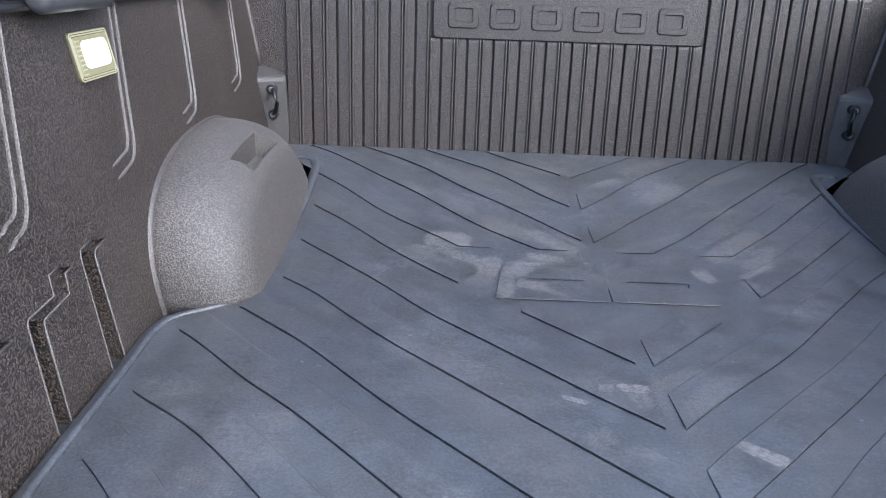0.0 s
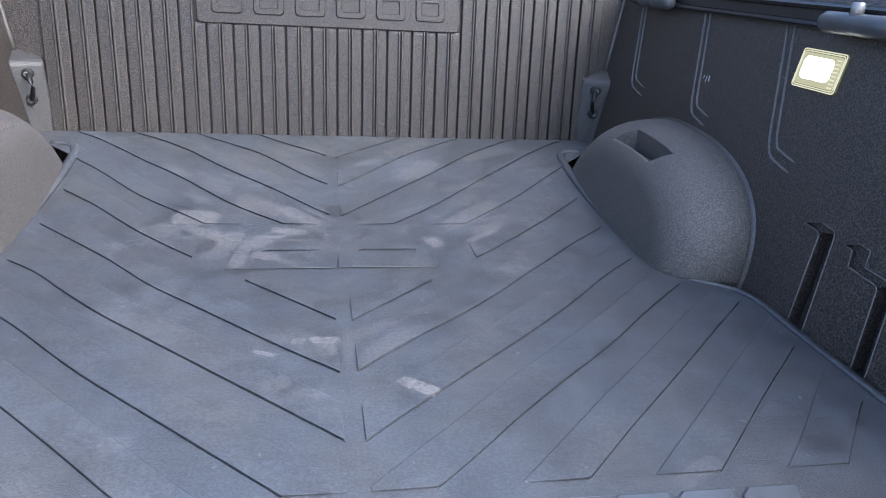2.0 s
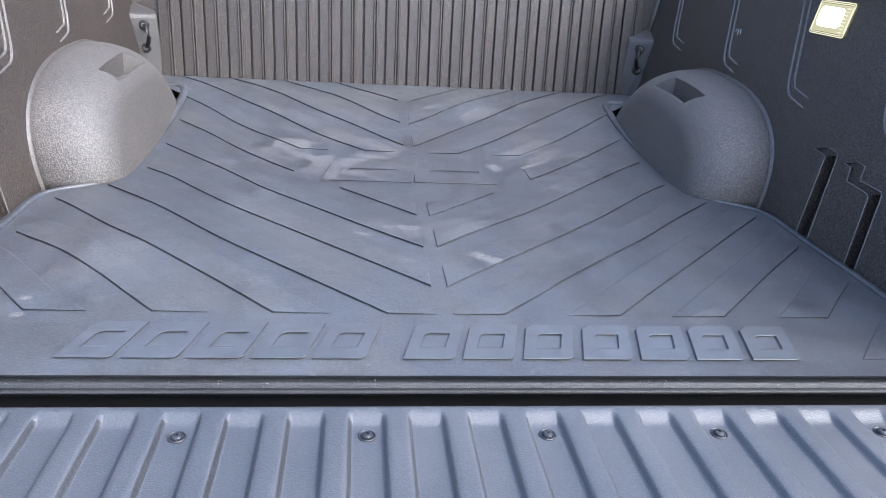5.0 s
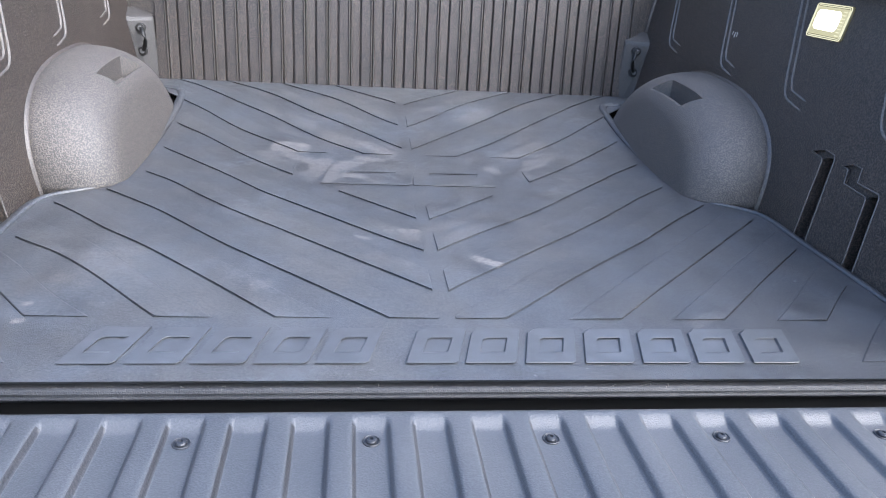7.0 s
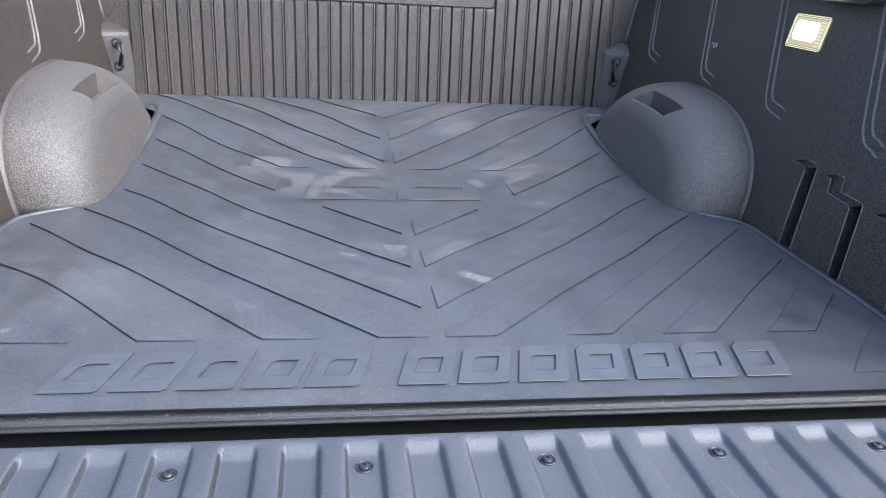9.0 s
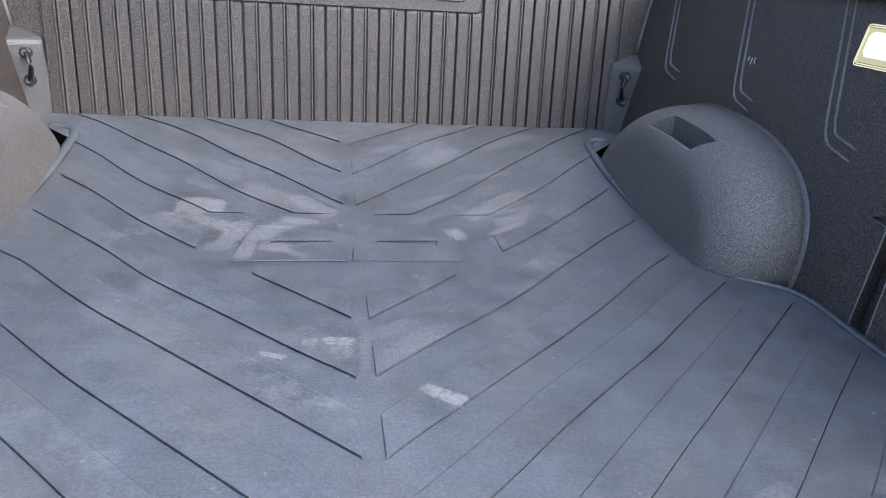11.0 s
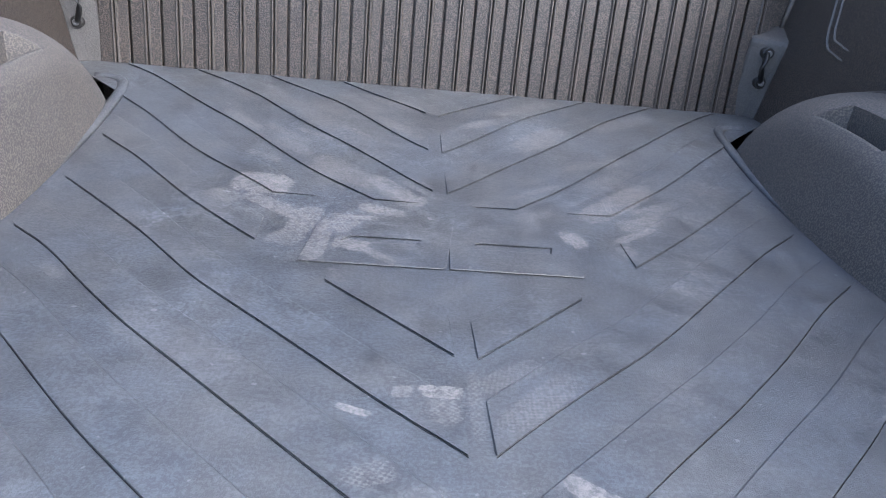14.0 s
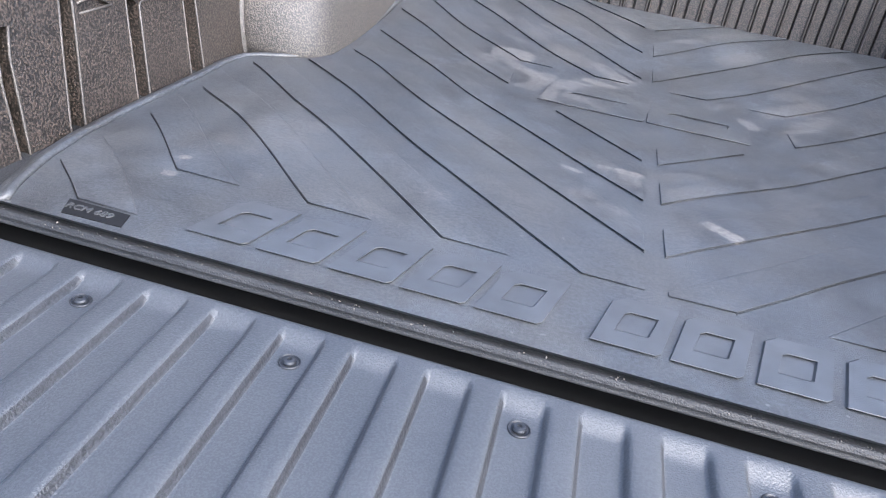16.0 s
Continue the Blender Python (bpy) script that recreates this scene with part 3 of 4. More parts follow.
def wheel_well(side, parent):
    bm = bmesh.new()
    na, nb = 64, 26
    steps = [(0.0, 0.0), (WELL_DEEP - ROUND_DEEP, 0.0)]
    for j in range(1, nb + 1):
        d = WELL_DEEP - ROUND_DEEP + ROUND_DEEP * math.sin(math.pi / 2 * j / nb)
        steps.append((d, well_inset(d)))
    rings = []
    for d, inset in steps:
        row = []
        for i in range(na + 1):
            y, z = well_arch(math.pi * i / na, -inset)
            row.append((wall_x(side, z, 0.012 - d), y, z))
        rings.append(row)
    inner = [well_arch(math.pi * i / na, -ROUND_IN) for i in range(na + 1)]
    for k in (0.25, 0.5, 0.75, 0.995):
        ring = [(WELL_Y + (y - WELL_Y) * (1 - k), -0.012 + (z + 0.012) * (1 - k)) for y, z in inner]
        rings.append([(wall_x(side, z, 0.012 - WELL_DEEP - 0.003 * k), y, z) for y, z in ring])
    add_sweep(bm, rings, closed=False, caps=False)
    dome = part("wheel_well", bm, WELL_SKIN, parent, "domed wheel well with a board pocket in its top", smooth=True)
    s = dome.modifiers.new("shell", "SOLIDIFY")
    s.thickness, s.offset = 0.006, 0
    graph = bpy.context.evaluated_depsgraph_get()
    me = bpy.data.meshes.new_from_object(dome.evaluated_get(graph))
    dome.modifiers.clear()
    dome.data = me
    corners = [(0.628, 0.917), (0.665, 0.890), (0.665, 1.064), (0.628, 1.100)]
    ui, uo = 0.628, 0.665
    bm = bmesh.new()
    add_sweep(bm, [[(side * u, y, z) for u, y in corners] for z in (0.08, 0.3)])
    carve(dome, [new("cutter", mesh_of(bm, "cutter"))])
    for p in dome.data.polygons:
        p.use_smooth = True
    # the pocket's own walls and sloping bottom
    rim = []
    for (u0, y0), (u1, y1) in zip(corners, corners[1:] + corners[:1]):
        rim += [(u0 + (u1 - u0) * k / 8, y0 + (y1 - y0) * k / 8) for k in range(8)]
    bm = bmesh.new()
    floor_z = [0.122 + (u - ui) / (uo - ui) * 0.026 for u, y in rim]
    add_sweep(bm, [[(side * u, y, dome_top(u, y) + 0.0028) for u, y in rim], [(side * u, y, z) for (u, y), z in zip(rim, floor_z)]], caps=False)
    bm.verts.ensure_lookup_table()
    bm.faces.new(bm.verts[len(rim):])
    pocket = part("board_pocket", bm, WELL_SKIN, parent, "recessed rectangular board pocket")
    s = pocket.modifiers.new("shell", "SOLIDIFY")
    s.thickness, s.offset = 0.003, 0
    bm = bmesh.new()
    tube(bm, [(side * u, y, dome_top(u, y) + 0.0020) for u, y in rim + rim[:1]], 0.0017, 6)
    part("pocket_rim", bm, SMOOTH_EDGE, parent, smooth=True)
    # a rolled flange where the dome meets the wall
    bm = bmesh.new()
    flange = []
    for i in range(na + 1):
        ring = []
        for grow, dep in ((-0.010, 0.004), (-0.005, -0.005), (0.001, -0.007), (0.006, -0.004), (0.009, 0.006)):
            y, z = well_arch(math.pi * i / na, grow)
            ring.append((wall_x(side, z, dep), y, z))
        flange.append(ring)
    add_sweep(bm, flange, closed=False, caps=False)
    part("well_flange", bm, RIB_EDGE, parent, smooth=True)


wheel_well(-1, wall_left)
wheel_well(1, wall_right)


# ---- front wall with upright ribs and a name plate ----
def front_y(z, d=0.0):
    return FRONT + FRONT_LEAN * (z - 0.1) + d


bm = bmesh.new()
ring = [(-0.25, 0.0), (0.50, 0.0), (0.515, 0.01), (0.52, 0.03), (0.52, 0.12), (-0.25, 0.12)]
add_sweep(bm, [[(x, front_y(z, d), z) for z, d in ring] for x in (wall_x(-1, 0.3, 0.12), wall_x(1, 0.3, 0.12))])
wall_front = soften(part("wall_front", bm, COMPOSITE), 0.004)
tagged(wall_front, "black composite front wall of the bed with upright ribs", "wall", kind="structure")
part("skirt", box(-0.9, 0.9, FRONT, 1.66, GROUND, -0.25), PAINT, wall_front, "plain dark lower body front")


def rib_mesh(z0, z1, prof, rims, name="rib"):
    bm = bmesh.new()
    rings = []
    for z, k in ((z0, 1.0), (z1 - 0.012, 1.0), (z1 - 0.004, 0.8), (z1, -0.3)):
        rings.append([(x, front_y(z, d * k if d < 0 else d), z) for x, d in prof])
    add_sweep(bm, rings)
    n = len(prof)
    # rim faces take the paler material, their highlight painted in
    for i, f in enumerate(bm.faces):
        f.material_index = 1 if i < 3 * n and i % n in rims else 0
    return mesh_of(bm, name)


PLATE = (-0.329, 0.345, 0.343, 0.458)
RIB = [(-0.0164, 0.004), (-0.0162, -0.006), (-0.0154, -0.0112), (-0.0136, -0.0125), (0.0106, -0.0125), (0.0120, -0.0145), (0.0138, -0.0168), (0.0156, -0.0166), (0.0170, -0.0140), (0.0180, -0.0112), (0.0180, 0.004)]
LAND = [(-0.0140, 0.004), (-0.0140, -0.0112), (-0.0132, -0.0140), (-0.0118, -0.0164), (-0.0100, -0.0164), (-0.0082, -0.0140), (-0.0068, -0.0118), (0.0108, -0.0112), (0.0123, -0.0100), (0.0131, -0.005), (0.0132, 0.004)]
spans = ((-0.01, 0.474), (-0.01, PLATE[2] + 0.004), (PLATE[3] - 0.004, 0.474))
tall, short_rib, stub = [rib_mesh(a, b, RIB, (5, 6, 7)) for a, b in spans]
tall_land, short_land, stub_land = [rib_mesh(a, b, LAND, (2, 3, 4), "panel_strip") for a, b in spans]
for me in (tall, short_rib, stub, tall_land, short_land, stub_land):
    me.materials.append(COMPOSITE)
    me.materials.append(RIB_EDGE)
for n in range(-10, 12):
    x = -0.0258 + 0.0656 * n
    if abs(x) > 0.715:
        continue
    behind = PLATE[0] - 0.01 < x < PLATE[1] + 0.01
    for me in ((short_rib, stub) if behind else (tall,)):
        rib = new("rib", me)
        rib.location.x = x
        rib.parent = wall_front
    x += 0.0328
    behind = PLATE[0] - 0.01 < x < PLATE[1] + 0.01
    for me in ((short_land, stub_land) if behind else (tall_land,)):
        strip = new("panel_strip", me)
        strip.location.x = x
        strip.parent = wall_front


def rounded_rect(x0, x1, z0, z1, r, steps=5):
    pts = []
    for cx, cz, a0 in ((x1 - r, z1 - r, 0), (x0 + r, z1 - r, 90), (x0 + r, z0 + r, 180), (x1 - r, z0 + r, 270)):
        for k in range(steps + 1):
            a = radians(a0 + 90 * k / steps)
            pts.append((cx + r * math.cos(a), cz + r * math.sin(a)))
    return pts


bm = bmesh.new()
outer = rounded_rect(*PLATE, 0.014)
inner = rounded_rect(PLATE[0] + 0.003, PLATE[1] - 0.003, PLATE[2] + 0.003, PLATE[3] - 0.003, 0.012)
add_sweep(bm, [[(x, front_y(z, 0.003), z) for x, z in outer], [(x, front_y(z, -0.0125), z) for x, z in outer], [(x, front_y(z, -0.0155), z) for x, z in inner]])
plate = part("name_plate", bm, COMPOSITE, wall_front, "raised plate with a row of embossed plain blocks")
for k in range(6):
    x0 = -0.292 + 0.1035 * k
    bm = bmesh.new()
    o = rounded_rect(x0, x0 + 0.078, 0.368, 0.432, 0.010, 2)
    i1 = rounded_rect(x0 + 0.003, x0 + 0.075, 0.371, 0.429, 0.009, 2)
    i2 = rounded_rect(x0 + 0.015, x0 + 0.063, 0.383, 0.417, 0.005, 2)
    i3 = rounded_rect(x0 + 0.017, x0 + 0.061, 0.385, 0.415, 0.004, 2)
    add_sweep(bm, [[(x, front_y(z, d), z) for x, z in ring] for ring, d in ((o, -0.015), (i1, -0.0195), (i2, -0.0195), (i3, -0.0152))])
    part("embossed_block", bm, COMPOSITE, plate)


# ---- corner pillars with tie-down hooks ----
def corner(side):
    bm = bmesh.new()
    y1 = 1.60
    rows = []
    for z, back, xi in ((-0.02, 0.0, 0.688), (0.226, 0.0, 0.700), (0.235, 0.002, 0.701), (0.240, 0.008, 0.704), (0.262, 0.050, 0.735)):
        xo = wall_x(side, z, 0.02)
        rows.append([(side * xi, 1.528 + back, z), (side * (xi + 0.003), 1.524 + back, z), (xo - side * 0.022, 1.490 + back, z), (xo, 1.488 + back, z), (xo, y1, z), (side * xi, y1, z)])
    add_sweep(bm, rows)
    part("corner_pillar", bm, PILLAR_SKIN, wall_front, "moulded corner pillar with a sloped cap")
    bm = bmesh.new()
    tube(bm, [(wall_x(side, z, -0.002), front_y(z, -0.006), z) for z in (0.25, 0.30, 0.38, 0.46, 0.50)], 0.006, 8)
    part("corner_seam", bm, SMOOTH_EDGE, wall_front, smooth=True)
    # hook
    x, y = side * 0.7255, 1.498
    hook = holder("tie_down_hook", (x, y, 0.176))
    tagged(hook, "black steel tie-down loop bolted to the corner pillar", "hook", group="tie-down hooks")
    bm = bmesh.new()
    pts = []
    for dz, dy, dx in ((0.030, 0.006, 0.002), (0.029, -0.006, 0.001), (0.025, -0.016, -0.003), (0.014, -0.023, -0.009), (0.0, -0.025, -0.012), (-0.014, -0.023, -0.009), (-0.025, -0.016, -0.003), (-0.029, -0.006, 0.001), (-0.030, 0.006, 0.002)):
        pts.append((x + dx * side, y + dy + 0.002, 0.178 + dz))
    tube(bm, pts, 0.0058, 12)
    part("loop", bm, STEEL, hook, smooth=True)
    for dz in (0.032, -0.032):
        c = (x + side * 0.006, y + 0.003, 0.176 + dz)
        bm = bmesh.new()
        lathe(bm, [(0.0128, -0.014), (0.0128, 0.002), (0.0112, 0.0042), (0.0050, 0.0046)], c, (0, -1, 0), 18)
        part("foot", bm, FOOT_STEEL, hook, smooth=False)
        bm = bmesh.new()
        lathe(bm, [(0.0066, 0.0), (0.0066, 0.0070), (0.0052, 0.0090), (0.0030, 0.0090), (0.0026, 0.0065)], c, (0, -1, 0), 12)
        part("bolt", bm, BOLT, hook, "small zinc bolt head")


corner(-1)
corner(1)


# ---- bed lamps ----
def bed_light(side):
    y, z = (0.694 if side > 0 else 0.708), 0.380
    base = Vector((wall_x(side, z, 0.0), y, z))
    lamp = holder("bed_light", base)
    tagged(lamp, "lit square lamp with a ribbed yellowish lens on the bed side", "lamp", group="bed lights")

    def slab(y0, y1, z0, z1, d0, d1, r):
        bm = bmesh.new()
        o = rounded_rect(y0, y1, z0, z1, r, 4)
        i = rounded_rect(y0 + 0.002, y1 - 0.002, z0 + 0.002, z1 - 0.002, r * 0.8, 4)
        add_sweep(bm, [[(wall_x(side, b, d), a, b) for a, b in ring] for ring, d in ((o, d0), (o, d1 + 0.002), (i, d1))])
        return bm

    part("bezel", slab(y - 0.056, y + 0.056, z - 0.032, z + 0.032, 0.004, -0.0045, 0.006), BEZEL, lamp, "yellowed clear bezel")
    part("lens", slab(y - 0.049, y + 0.049, z - 0.026, z + 0.026, -0.003, -0.007, 0.004), LENS, lamp, "glowing ribbed lens")
    part("glowing_core", slab(y - 0.035, y + 0.041, z - 0.017, z + 0.021, -0.0065, -0.0085, 0.010), LED, lamp, "white-hot lit core")
    for grow in (0.0, 0.006):
        o = rounded_rect(y - 0.051 - grow * 0.5, y + 0.051 + grow * 0.5, z - 0.028 - grow * 0.5, z + 0.028 + grow * 0.5, 0.005, 4)
        bm = bmesh.new()
        tube(bm, [(wall_x(side, b, -0.0045), a, b) for a, b in o + o[:1]], 0.0011, 6)
        part("bezel_ridge", bm, RIDGE, lamp, smooth=True)
    for k in range(8):
        zz = z - 0.024 + k * 0.0062
        part("lens_rib", slab(y - 0.048, y - 0.036, zz, zz + 0.003, -0.0065, -0.0085, 0.001), RIDGE, lamp)


bed_light(1)
bed_light(-1)


# ---- deck rails and their sliding cleats ----
def deck_rail(side):
    bm = bmesh.new()
    prof = [(0.004, 0.450), (-0.012, 0.452), (-0.016, 0.456), (-0.014, 0.461), (-0.006, 0.463), (-0.006, 0.480), (-0.014, 0.482), (-0.016, 0.487), (-0.012, 0.491), (0.004, 0.493)]
    add_sweep(bm, [[(wall_x(side, z - 0.006, d), y, z - 0.006) for d, z in prof] for y in (0.10, 1.50)])
    rail = part("deck_rail", bm, RAIL)
    tagged(rail, "long black metal rail along the top of the bed side", "rail", group="deck rails")
    for y0, y1 in ((1.235, 1.400), (0.535, 0.700) if side > 0 else (0.560, 0.750)):
        x, z = wall_x(side, 0.458, -0.028), 0.458
        cleat = holder("rail_cleat", (x, (y0 + y1) / 2, z))
        tagged(cleat, "rounded grey plastic cleat clamped on the deck rail", "cleat", group="rail cleats")
        bm = bmesh.new()
        r, L = 0.017, y1 - y0
        lathe(bm, [(0.006, 0), (0.012, 0.002), (r, 0.012), (r, L * 0.45), (r * 0.92, L * 0.5), (r, L * 0.55), (r, L - 0.012), (0.012, L - 0.002), (0.006, L)], (x, y0, z), (0, 1, 0), 24)
        part("bar", bm, CLEAT, cleat, smooth=True)
        ym = (y0 + y1) / 2
        part("clamp", box(min(x, x + side * 0.032), max(x, x + side * 0.032), ym - 0.02, ym + 0.02, z - 0.012, z + 0.012, 0.003), RAIL, cleat)
        bm = bmesh.new()
        lathe(bm, [(0.010, 0), (0.010, 0.022), (0.008, 0.025), (0.003, 0.025)], (x, ym + 0.01, z + 0.008), (0, 0, 1), 16)
        part("knob", bm, BOLT, cleat, "small bright clamp knob", smooth=True)


deck_rail(1)
deck_rail(-1)


# ---- tailgate, folded down ----
GATE_Z = -0.0180
PITCH, GROOVE = 0.06663, 0.1095


def gate_height(x, y):
    u = ((x + GROOVE) / PITCH + 0.5) % 1.0 - 0.5
    a = abs(u) * PITCH
    wall = min(max((0.0222 - a) / 0.0062, 0), 1)
    wall = wall * wall * (3 - 2 * wall)
    end = min(max((-0.0115 - y) / 0.024, 0), 1)
    end = end * end * (3 - 2 * end)
    return GATE_Z - 0.0085 * wall * end


tailgate = holder("tailgate", (0.0, -0.25, GATE_Z - 0.04))
tagged(tailgate, "open grey plastic-lined tailgate with lengthwise grooves and screws", "tailgate")
xs = []
n0 = -11
for n in range(n0, 12):
    c = -GROOVE + PITCH * n
    xs += [c + o for o in (-0.0334, -0.028, -0.0232, -0.0205, -0.0185, -0.0165, -0.0145, -0.010, 0.0, 0.010, 0.0145, 0.0165, 0.0185, 0.0205, 0.0232, 0.028)]
xs = [x for x in xs if -0.705 < x < 0.705]
ys = [-0.0026, -0.0040, -0.0068, -0.010, -0.0125, -0.015, -0.018, -0.021, -0.0235, -0.026, -0.029, -0.032, -0.035, -0.038, -0.05, -0.10, -0.16, -0.22, -0.28, -0.34, -0.40, -0.46, -0.52]
verts = [(x, y, gate_height(x, y) - (0.010 if j == 0 else 0.0022 if j == 1 else 0.0004 if j == 2 else 0.0)) for j, y in enumerate(ys) for x in xs]
w = len(xs)
faces = [(j * w + i, j * w + i + 1, (j + 1) * w + i + 1, (j + 1) * w + i) for j in range(len(ys) - 1) for i in range(w - 1)]
bm = bmesh.new()
bv = [bm.verts.new(v) for v in verts]
for f in faces:
    bm.faces.new([bv[i] for i in f])
liner = part("liner", bm, GATE_PLASTIC, tailgate, "grooved grey plastic liner", smooth=True)
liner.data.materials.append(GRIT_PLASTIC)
# one flank of every groove takes the darker, coarser-grained plastic
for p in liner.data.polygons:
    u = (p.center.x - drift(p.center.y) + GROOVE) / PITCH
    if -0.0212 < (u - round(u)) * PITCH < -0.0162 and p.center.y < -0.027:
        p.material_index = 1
part("shell", box(-0.715, 0.715, -0.53, -0.006, GATE_Z - 0.075, GATE_Z - 0.012, 0.003), PAINT, tailgate, "dark painted tailgate shell")
for k in range(-2, 4):
    x, y = -GROOVE + 3 * PITCH * k, -0.0495
    z = gate_height(x, y)
    bm = bmesh.new()
    lathe(bm, [(0.0098, -0.001), (0.0098, 0.0009), (0.0090, 0.0016), (0.0080, 0.0004), (0.0062, 0.0002)], (x, y, z), (0, 0, 1), 24)
    washer = part("screw_washer", bm, SCREW, tailgate, smooth=False)
    bm = bmesh.new()
    lathe(bm, [(0.0060, 0.0), (0.0060, 0.0022), (0.0050, 0.0038), (0.0030, 0.0044), (0.0020, 0.0044), (0.0018, 0.0026)], (x, y, z), (0, 0, 1), 24)
    part("screw_head", bm, SCREW, washer, "domed screw head", smooth=False)


# ---- rubber mat ----
CURL = ([0.84, 0.90, 1.02, 1.17, 1.32, 1.42, 1.52, 1.60], [0.0, 0.002, 0.010, 0.026, 0.053, 0.061, 0.065, 0.066])


def curl(y):
    return sum(float(np.interp(y + o, *CURL)) for o in (-0.04, -0.02, 0, 0.02, 0.04)) / 5


EDGE_Y = [0.028, 0.060, 0.125, 0.200, 0.300, 0.500, 0.590, 0.625, 0.648, 0.664, 0.680, 0.700, 0.730, 0.790, 0.880, 1.00, 1.15, 1.26, 1.33, 1.365, 1.392]
EDGE_X = [0.652, 0.668, 0.686, 0.698, 0.702, 0.704, 0.708, 0.704, 0.694, 0.676, 0.652, 0.624, 0.604, 0.594, 0.591, 0.591, 0.591, 0.591, 0.593, 0.600, 0.618]


def half_width(y):
    return sum(float(np.interp(y + o, EDGE_Y, EDGE_X)) for o in (-0.008, 0, 0.008)) / 3


def sheet(poly, z0, height, under=0.0):
    """A slab over a polygon of the mat, following the lift of its front end. height(x, y): the top over z0."""
    bm = bmesh.new()
    bm.faces.new([bm.verts.new((x, y, 0)) for x, y in poly])
    cuts = [0.84 + 0.045 * k for k in range(16)]
    for c in cuts:
        bmesh.ops.bisect_plane(bm, geom=bm.verts[:] + bm.edges[:] + bm.faces[:], plane_co=(0, c, 0), plane_no=(0, 1, 0))
    top = bmesh.ops.extrude_face_region(bm, geom=bm.faces[:])["geom"]
    lifted = {v for v in top if isinstance(v, bmesh.types.BMVert)}
    for v in bm.verts:
        v.co.z = curl(v.co.y) + z0 + (height(v.co.x, v.co.y) if v in lifted else 0.0)
        if under and v not in lifted:
            v.co.y += under
    return bm


bed_mat = holder("bed_mat", (0, 0.75, 0))
tagged(bed_mat, "dusty black rubber mat with raised chevron pads, front edge lifted", "mat")

side_pts = [(half_width(y) + 0.013, y) for y in np.arange(0.0285, 1.355, 0.02)]
side_pts += [(0.615, 1.366), (0.620, 1.377), (0.628, 1.385), (0.639, 1.391), (0.652, 1.393), (0.668, 1.391), (0.690, 1.402), (0.715, 1.418), (0.738, 1.428), (0.742, 1.520)]
outline = [(x, y) for x, y in side_pts] + [(-x, y) for x, y in reversed(side_pts)]
base = part("base_sheet", sheet(outline, -0.0095, lambda x, y: 0.0095, 0.010), RUBBER, bed_mat)


def lip(side):
    """The raised rim along the mat's side."""
    path = [(half_width(y), y) for y in np.arange(0.032, 1.360, 0.016)] + [(0.602, 1.370), (0.608, 1.384), (0.619, 1.396), (0.634, 1.403), (0.651, 1.405), (0.668, 1.402)]
    prof = [(-0.0060, -0.001), (-0.0046, 0.0030), (-0.0016, 0.0048), (0.0016, 0.0047), (0.0046, 0.0026), (0.0075, 0.0008), (0.0125, 0.0006), (0.0130, -0.006)]
    rings = []
    for i, (u, y) in enumerate(path):
        a, b = path[max(i - 1, 0)], path[min(i + 1, len(path) - 1)]
        d = Vector((b[0] - a[0], b[1] - a[1])).normalized()
        fat = float(np.interp(y, [0.80, 1.20], [1.0, 1.7]))
        rings.append([(side * (u + d[1] * o * (fat if o < 0.012 else 1)), y - d[0] * o * (fat if o < 0.012 else 1), curl(y) + h * (fat if h > 0 else 1)) for o, h in prof])
    bm = bmesh.new()
    add_sweep(bm, rings)
    part("edge_lip", bm, RUBBER_PAD, bed_mat, "raised smooth rim", smooth=True)


lip(1)
lip(-1)

# where each diagonal meets the centre line
ROWS_Y = {-5: -0.549, -4: -0.380, -3: -0.222, -2: -0.060, -1: 0.097, 0: 0.253, 1: 0.401, 2: 0.551, 3: 0.705, 4: 0.860, 5: 1.013, 6: 1.168, 7: 1.322}
BAND = 0.076


WAVE = {
    -3: ([0.39, 0.44, 0.49, 0.55, 0.59, 0.64, 0.68], [0.002, 0.006, 0.012, 0.012, 0.007, -0.011, -0.023]),
    -2: ([0.23, 0.33, 0.42, 0.47, 0.54, 0.60, 0.65, 0.70], [0.0, 0.004, 0.004, 0.003, -0.010, -0.010, -0.012, -0.025]),
    -1: ([0.08, 0.34, 0.41, 0.45, 0.49, 0.54, 0.58, 0.63], [0.0, -0.017, -0.012, -0.007, -0.006, -0.013, -0.018, -0.028]),
    0: ([0.01, 0.36, 0.43, 0.50, 0.57], [0.0, -0.023, -0.017, -0.005, -0.018]),
    1: ([0.01, 0.08, 0.22, 0.31, 0.40, 0.48, 0.58], [0.0, -0.010, -0.014, -0.019, 0.003, 0.005, 0.0]),
    2: ([0.01, 0.26, 0.38, 0.48, 0.59], [0.0, 0.0, 0.002, 0.020, 0.012]),
}


WAVE_RIGHT = {
    -3: ([0.30, 0.45, 0.54, 0.68], [-0.006, -0.010, -0.011, -0.019]),
    -2: ([0.24, 0.33, 0.45, 0.53, 0.60, 0.68], [-0.014, -0.014, -0.020, -0.022, -0.024, -0.028]),
    -1: ([0.05, 0.15, 0.20, 0.29, 0.39, 0.50, 0.61], [0.0, -0.006, -0.005, -0.014, -0.027, -0.027, -0.036]),
    0: ([0.05, 0.11, 0.18, 0.26, 0.37, 0.48, 0.565], [-0.003, -0.010, -0.016, -0.026, -0.031, -0.024, -0.033]),
    1: ([0.05, 0.115, 0.19, 0.24, 0.36, 0.476, 0.574], [0.0, -0.006, -0.017, -0.020, -0.013, -0.008, -0.022]),
    2: ([0.01, 0.257, 0.376, 0.58], [-0.004, -0.010, -0.014, -0.013]),
}


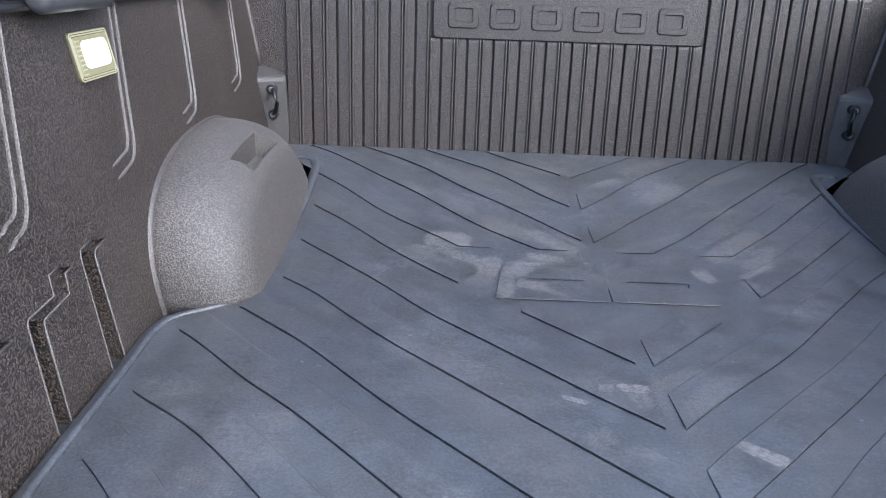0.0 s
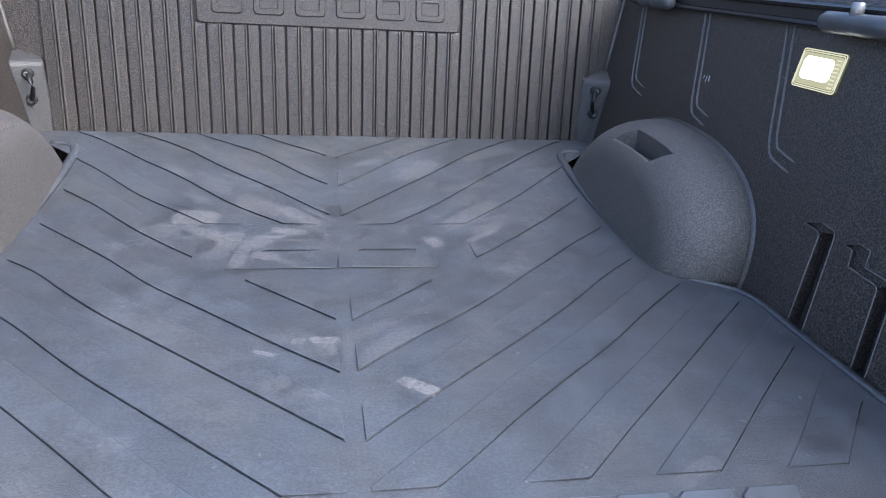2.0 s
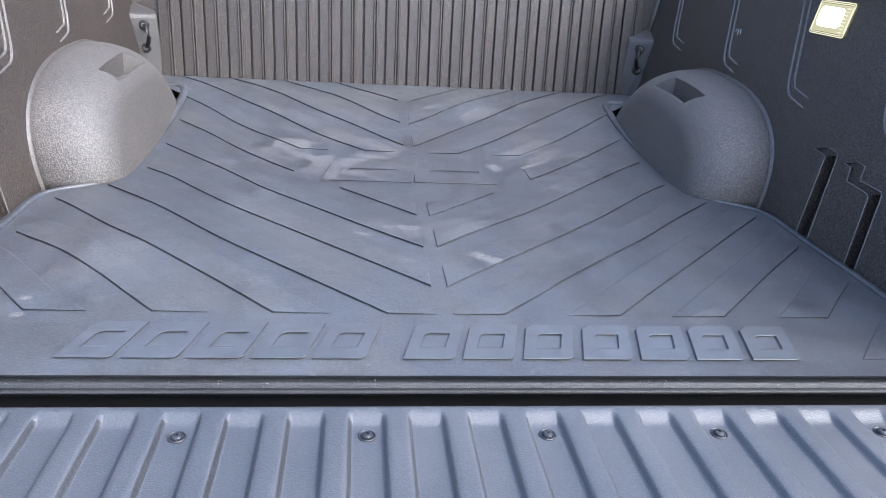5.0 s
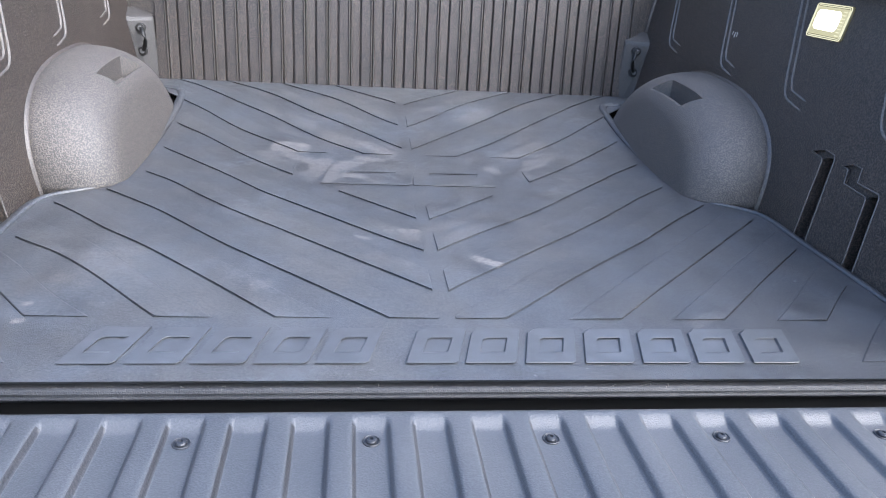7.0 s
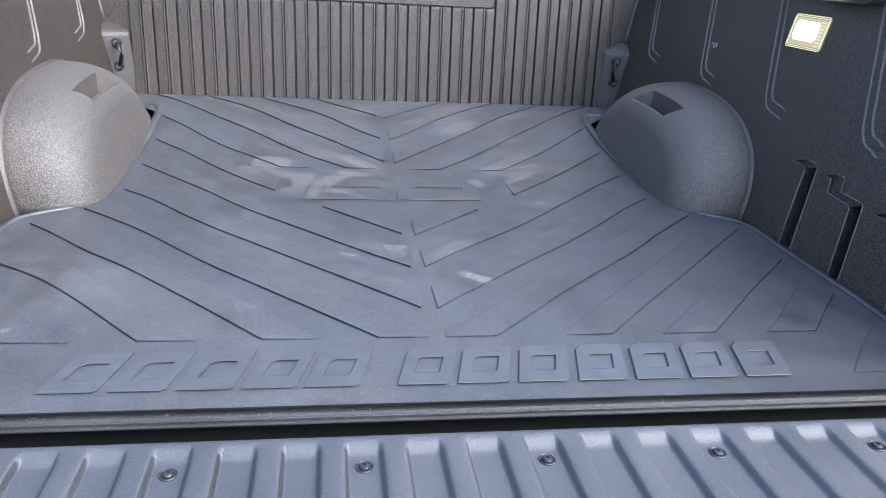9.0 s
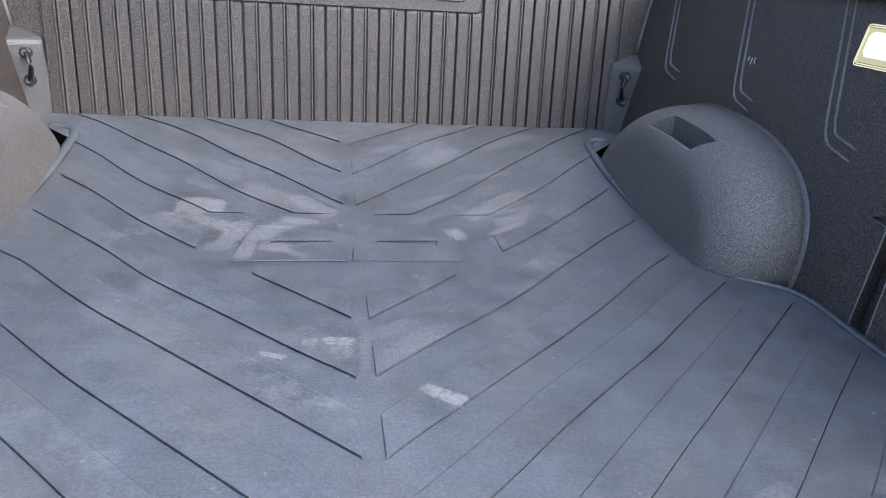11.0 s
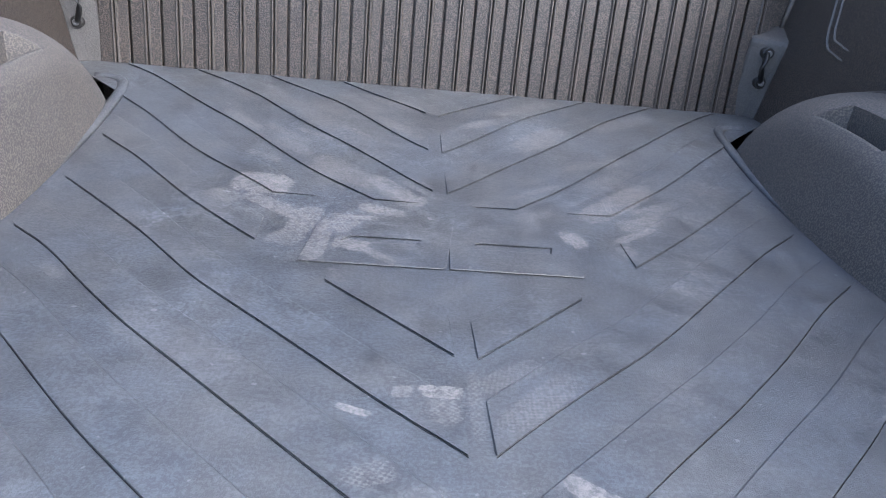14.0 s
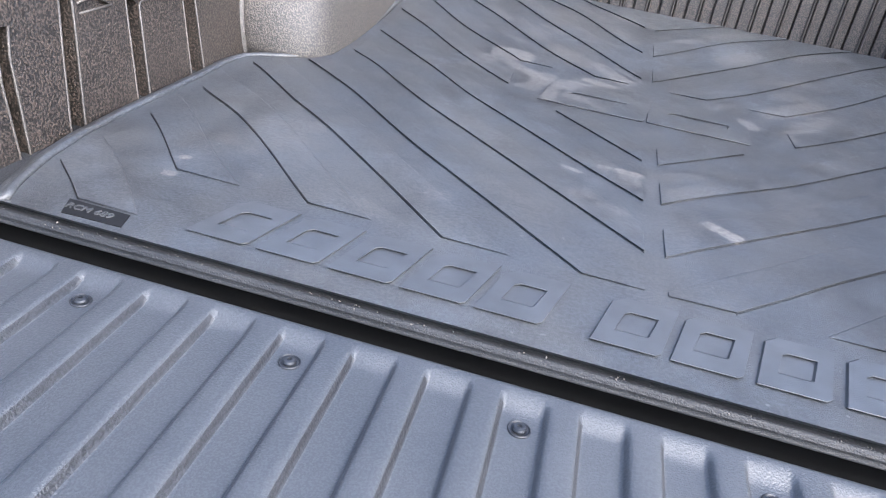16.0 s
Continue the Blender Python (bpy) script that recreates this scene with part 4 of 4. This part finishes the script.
def line(u, k, side):
    """The rear edge of a pad, a slightly waved diagonal."""
    waves = WAVE_RIGHT if side > 0 else WAVE
    if k in waves:
        return ROWS_Y[k] + 1.02 * u + sum(float(np.interp(u + o, *waves[k])) for o in (-0.02, 0, 0.02)) / 3
    if side > 0:
        return ROWS_Y[k] + 1.02 * u - 0.010 + 0.003 * math.sin(2 * math.pi * (u - 0.31 - 0.05 * k) / 0.24)
    return ROWS_Y[k] + 1.02 * u + 0.006 * math.sin(2 * math.pi * (u - 0.31 - 0.05 * k) / 0.24)


GROOVES = []


def pad(side, k, u0, u1, limits):
    us = list(np.arange(u0, u1, 0.022)) + [u1]
    low = [(u, line(u, k, side)) for u in us]
    high = [(u, line(u, k, side) + BAND) for u in us]
    low = [p for p in low if p[0] <= half_width(p[1]) - 0.011 and p[1] < 1.385 or 1.43 < p[1] < 1.6]
    high = [p for p in high if p[0] <= half_width(p[1]) - 0.011 and p[1] < 1.385 or 1.43 < p[1] < 1.6]
    if len(low) < 2 or len(high) < 2:
        return
    poly = low + high[::-1]
    wide = 0.0005
    groove = [(u, y - wide) for u, y in low] + [(u, y + 0.0008) for u, y in low[::-1]]
    for axis, limit, above in limits + [(1, 1.512, False), (1, 0.066 if k == -5 else 0.178, True)]:
        poly = clip(poly, axis, limit, above)
        groove = clip(groove, axis, limit, above) if len(groove) > 2 else []
        if len(poly) < 3:
            return
    if len(groove) > 3:
        GROOVES.append(sheet([(side * u, y) for u, y in groove], -0.0055, lambda x, y: 0.0075))
    clean = [p for i, p in enumerate(poly) if (Vector(p) - Vector(poly[i - 1])).length > 0.0012]
    if len(clean) < 3:
        return

    def height(x, y):
        t = (y - line(abs(x), k, side)) / BAND
        return 0.0010 + 0.0030 - 0.0018 * min(max(t, 0), 1)

    poly = [(side * u, y) for u, y in clean]
    soften(part("pad", sheet(poly, -0.001, height, 0.0045), RUBBER_PAD, bed_mat), 0.0006, 40, 1)


for side in (-1, 1):
    for k in ROWS_Y:
        if k == 2:
            pad(side, k, 0.012, 0.158, [(1, 0.722, False)])
            pad(side, k, 0.258, 0.72, [])
        elif k in (3, 4):
            pad(side, k, 0.012, 0.74, [(1, 0.972, True)])
        else:
            pad(side, k, 0.012, 0.76, [])

carve(base, [new("cutter", mesh_of(bm, "cutter")) for bm in GROOVES])


# plain slanted plates in a row at the rear edge, and two in the middle
def slanted_plate(x0, width, y0, y1, slant, slot, material, name, rise=0.0032):
    h = y1 - y0
    out = [(x0, y0), (x0 + width - 0.004, y0), (x0 + width + slant * 0.06, y0 + h * 0.06), (x0 + width + slant, y1), (x0 + slant + 0.010, y1), (x0 + slant * 0.86, y1 - h * 0.14)]
    cx, cy = sum(p[0] for p in out) / len(out), (y0 + y1) / 2
    sx, sy = slot
    hole = [(cx + (p[0] - cx) * sx, cy + (p[1] - cy) * sy) for p in out]
    bm = bmesh.new()
    z0 = curl(cy)
    edge = 0.0002
    inn = [(cx + (p[0] - cx) * (1 - edge / 0.03), cy + (p[1] - cy) * (1 - edge / 0.03)) for p in out]
    hol = [(cx + (p[0] - cx) * 1.01, cy + (p[1] - cy) * 1.015) for p in hole]
    rings = []
    for ring, dz in ((out, -0.001), (out, rise - 0.0006), (inn, rise), (hol, rise), (hole, rise - 0.0006), (hole, 0.0003)):
        rings.append([(p[0], p[1] + (0.0060 if dz < 0.0005 else 0.0), curl(p[1]) + dz) for p in ring])
    add_sweep(bm, rings)
    return part(name, bm, material, bed_mat, "smooth raised slanted plain plate")


for x0 in (-0.472, -0.397, -0.322, -0.248, -0.175, -0.065, 0.008, 0.084, 0.161, 0.236, 0.309, 0.384):
    slanted_plate(x0, 0.064, 0.062, 0.148, 0.022, (0.50, 0.44), RUBBER_SHINE, "raised_plate")
slanted_plate(-0.197, 0.190, 0.760, 0.912, 0.022, (0.52, 0.12), RUBBER_PAD, "logo_plate", 0.0028)
slanted_plate(-0.002, 0.180, 0.762, 0.912, 0.008, (0.60, 0.14), RUBBER_PAD, "logo_plate", 0.0028)

# moulded mark in the rear corner
DARK_RUBBER = plain("dark_clean_rubber", (0.006, 0.006, 0.007), 0.55)
PALE_RUBBER = plain("rubbed_pale_rubber", (0.060, 0.062, 0.066), 0.5)
tag = part("mark_plate", sheet([(-0.593, 0.036), (-0.528, 0.038), (-0.534, 0.062), (-0.604, 0.063)], -0.001, lambda x, y: 0.0022), DARK_RUBBER, bed_mat, "small dark moulded mark plate")
text = bpy.data.curves.new("mark_text", "FONT")
text.body = "RCM 689"
text.size, text.extrude, text.align_x, text.align_y = 0.0135, 0.0008, "CENTER", "CENTER"
letters = new("mark_text", text)
graph = bpy.context.evaluated_depsgraph_get()
marking = new("mark_lettering", bpy.data.meshes.new_from_object(letters.evaluated_get(graph)))
bpy.data.objects.remove(letters)
marking.data.materials.append(PALE_RUBBER)
marking.matrix_world = pose(-0.5635, 0.050, 0.0018)
marking.parent = tag


# ---- grit caught behind the mat's rear edge ----
CRUMB = plain("pale_dry_grit", (0.13, 0.12, 0.108), 0.9)
rng = random.Random(4)
bm = bmesh.new()
for _ in range(170):
    x, r = rng.uniform(-0.66, 0.66), rng.uniform(0.0003, 0.0010)
    if rng.random() < 0.75:
        y, z = rng.uniform(0.0258, 0.0288), -0.0072 + r * 0.4
    else:
        y, z = rng.uniform(0.0205, 0.026), -0.0088 + r * 0.4
        z = float(np.interp(y, [0.0200, 0.0214, 0.0238, 0.0262], [-0.0112, -0.0088, -0.0072, -0.0070])) + r * 0.4
    turn = pose(x, y, z, rng.uniform(0, 360), rng.uniform(0, 360), rng.uniform(0, 360)) @ Matrix.Diagonal((r * rng.uniform(0.8, 1.8), r, r * rng.uniform(0.6, 1.0), 1))
    bmesh.ops.create_icosphere(bm, subdivisions=1, radius=1.0, matrix=turn)
grit = part("grit", bm, CRUMB)
tagged(grit, "pale dry grit caught on the sill behind the rubber mat", "grit", kind="stuff")
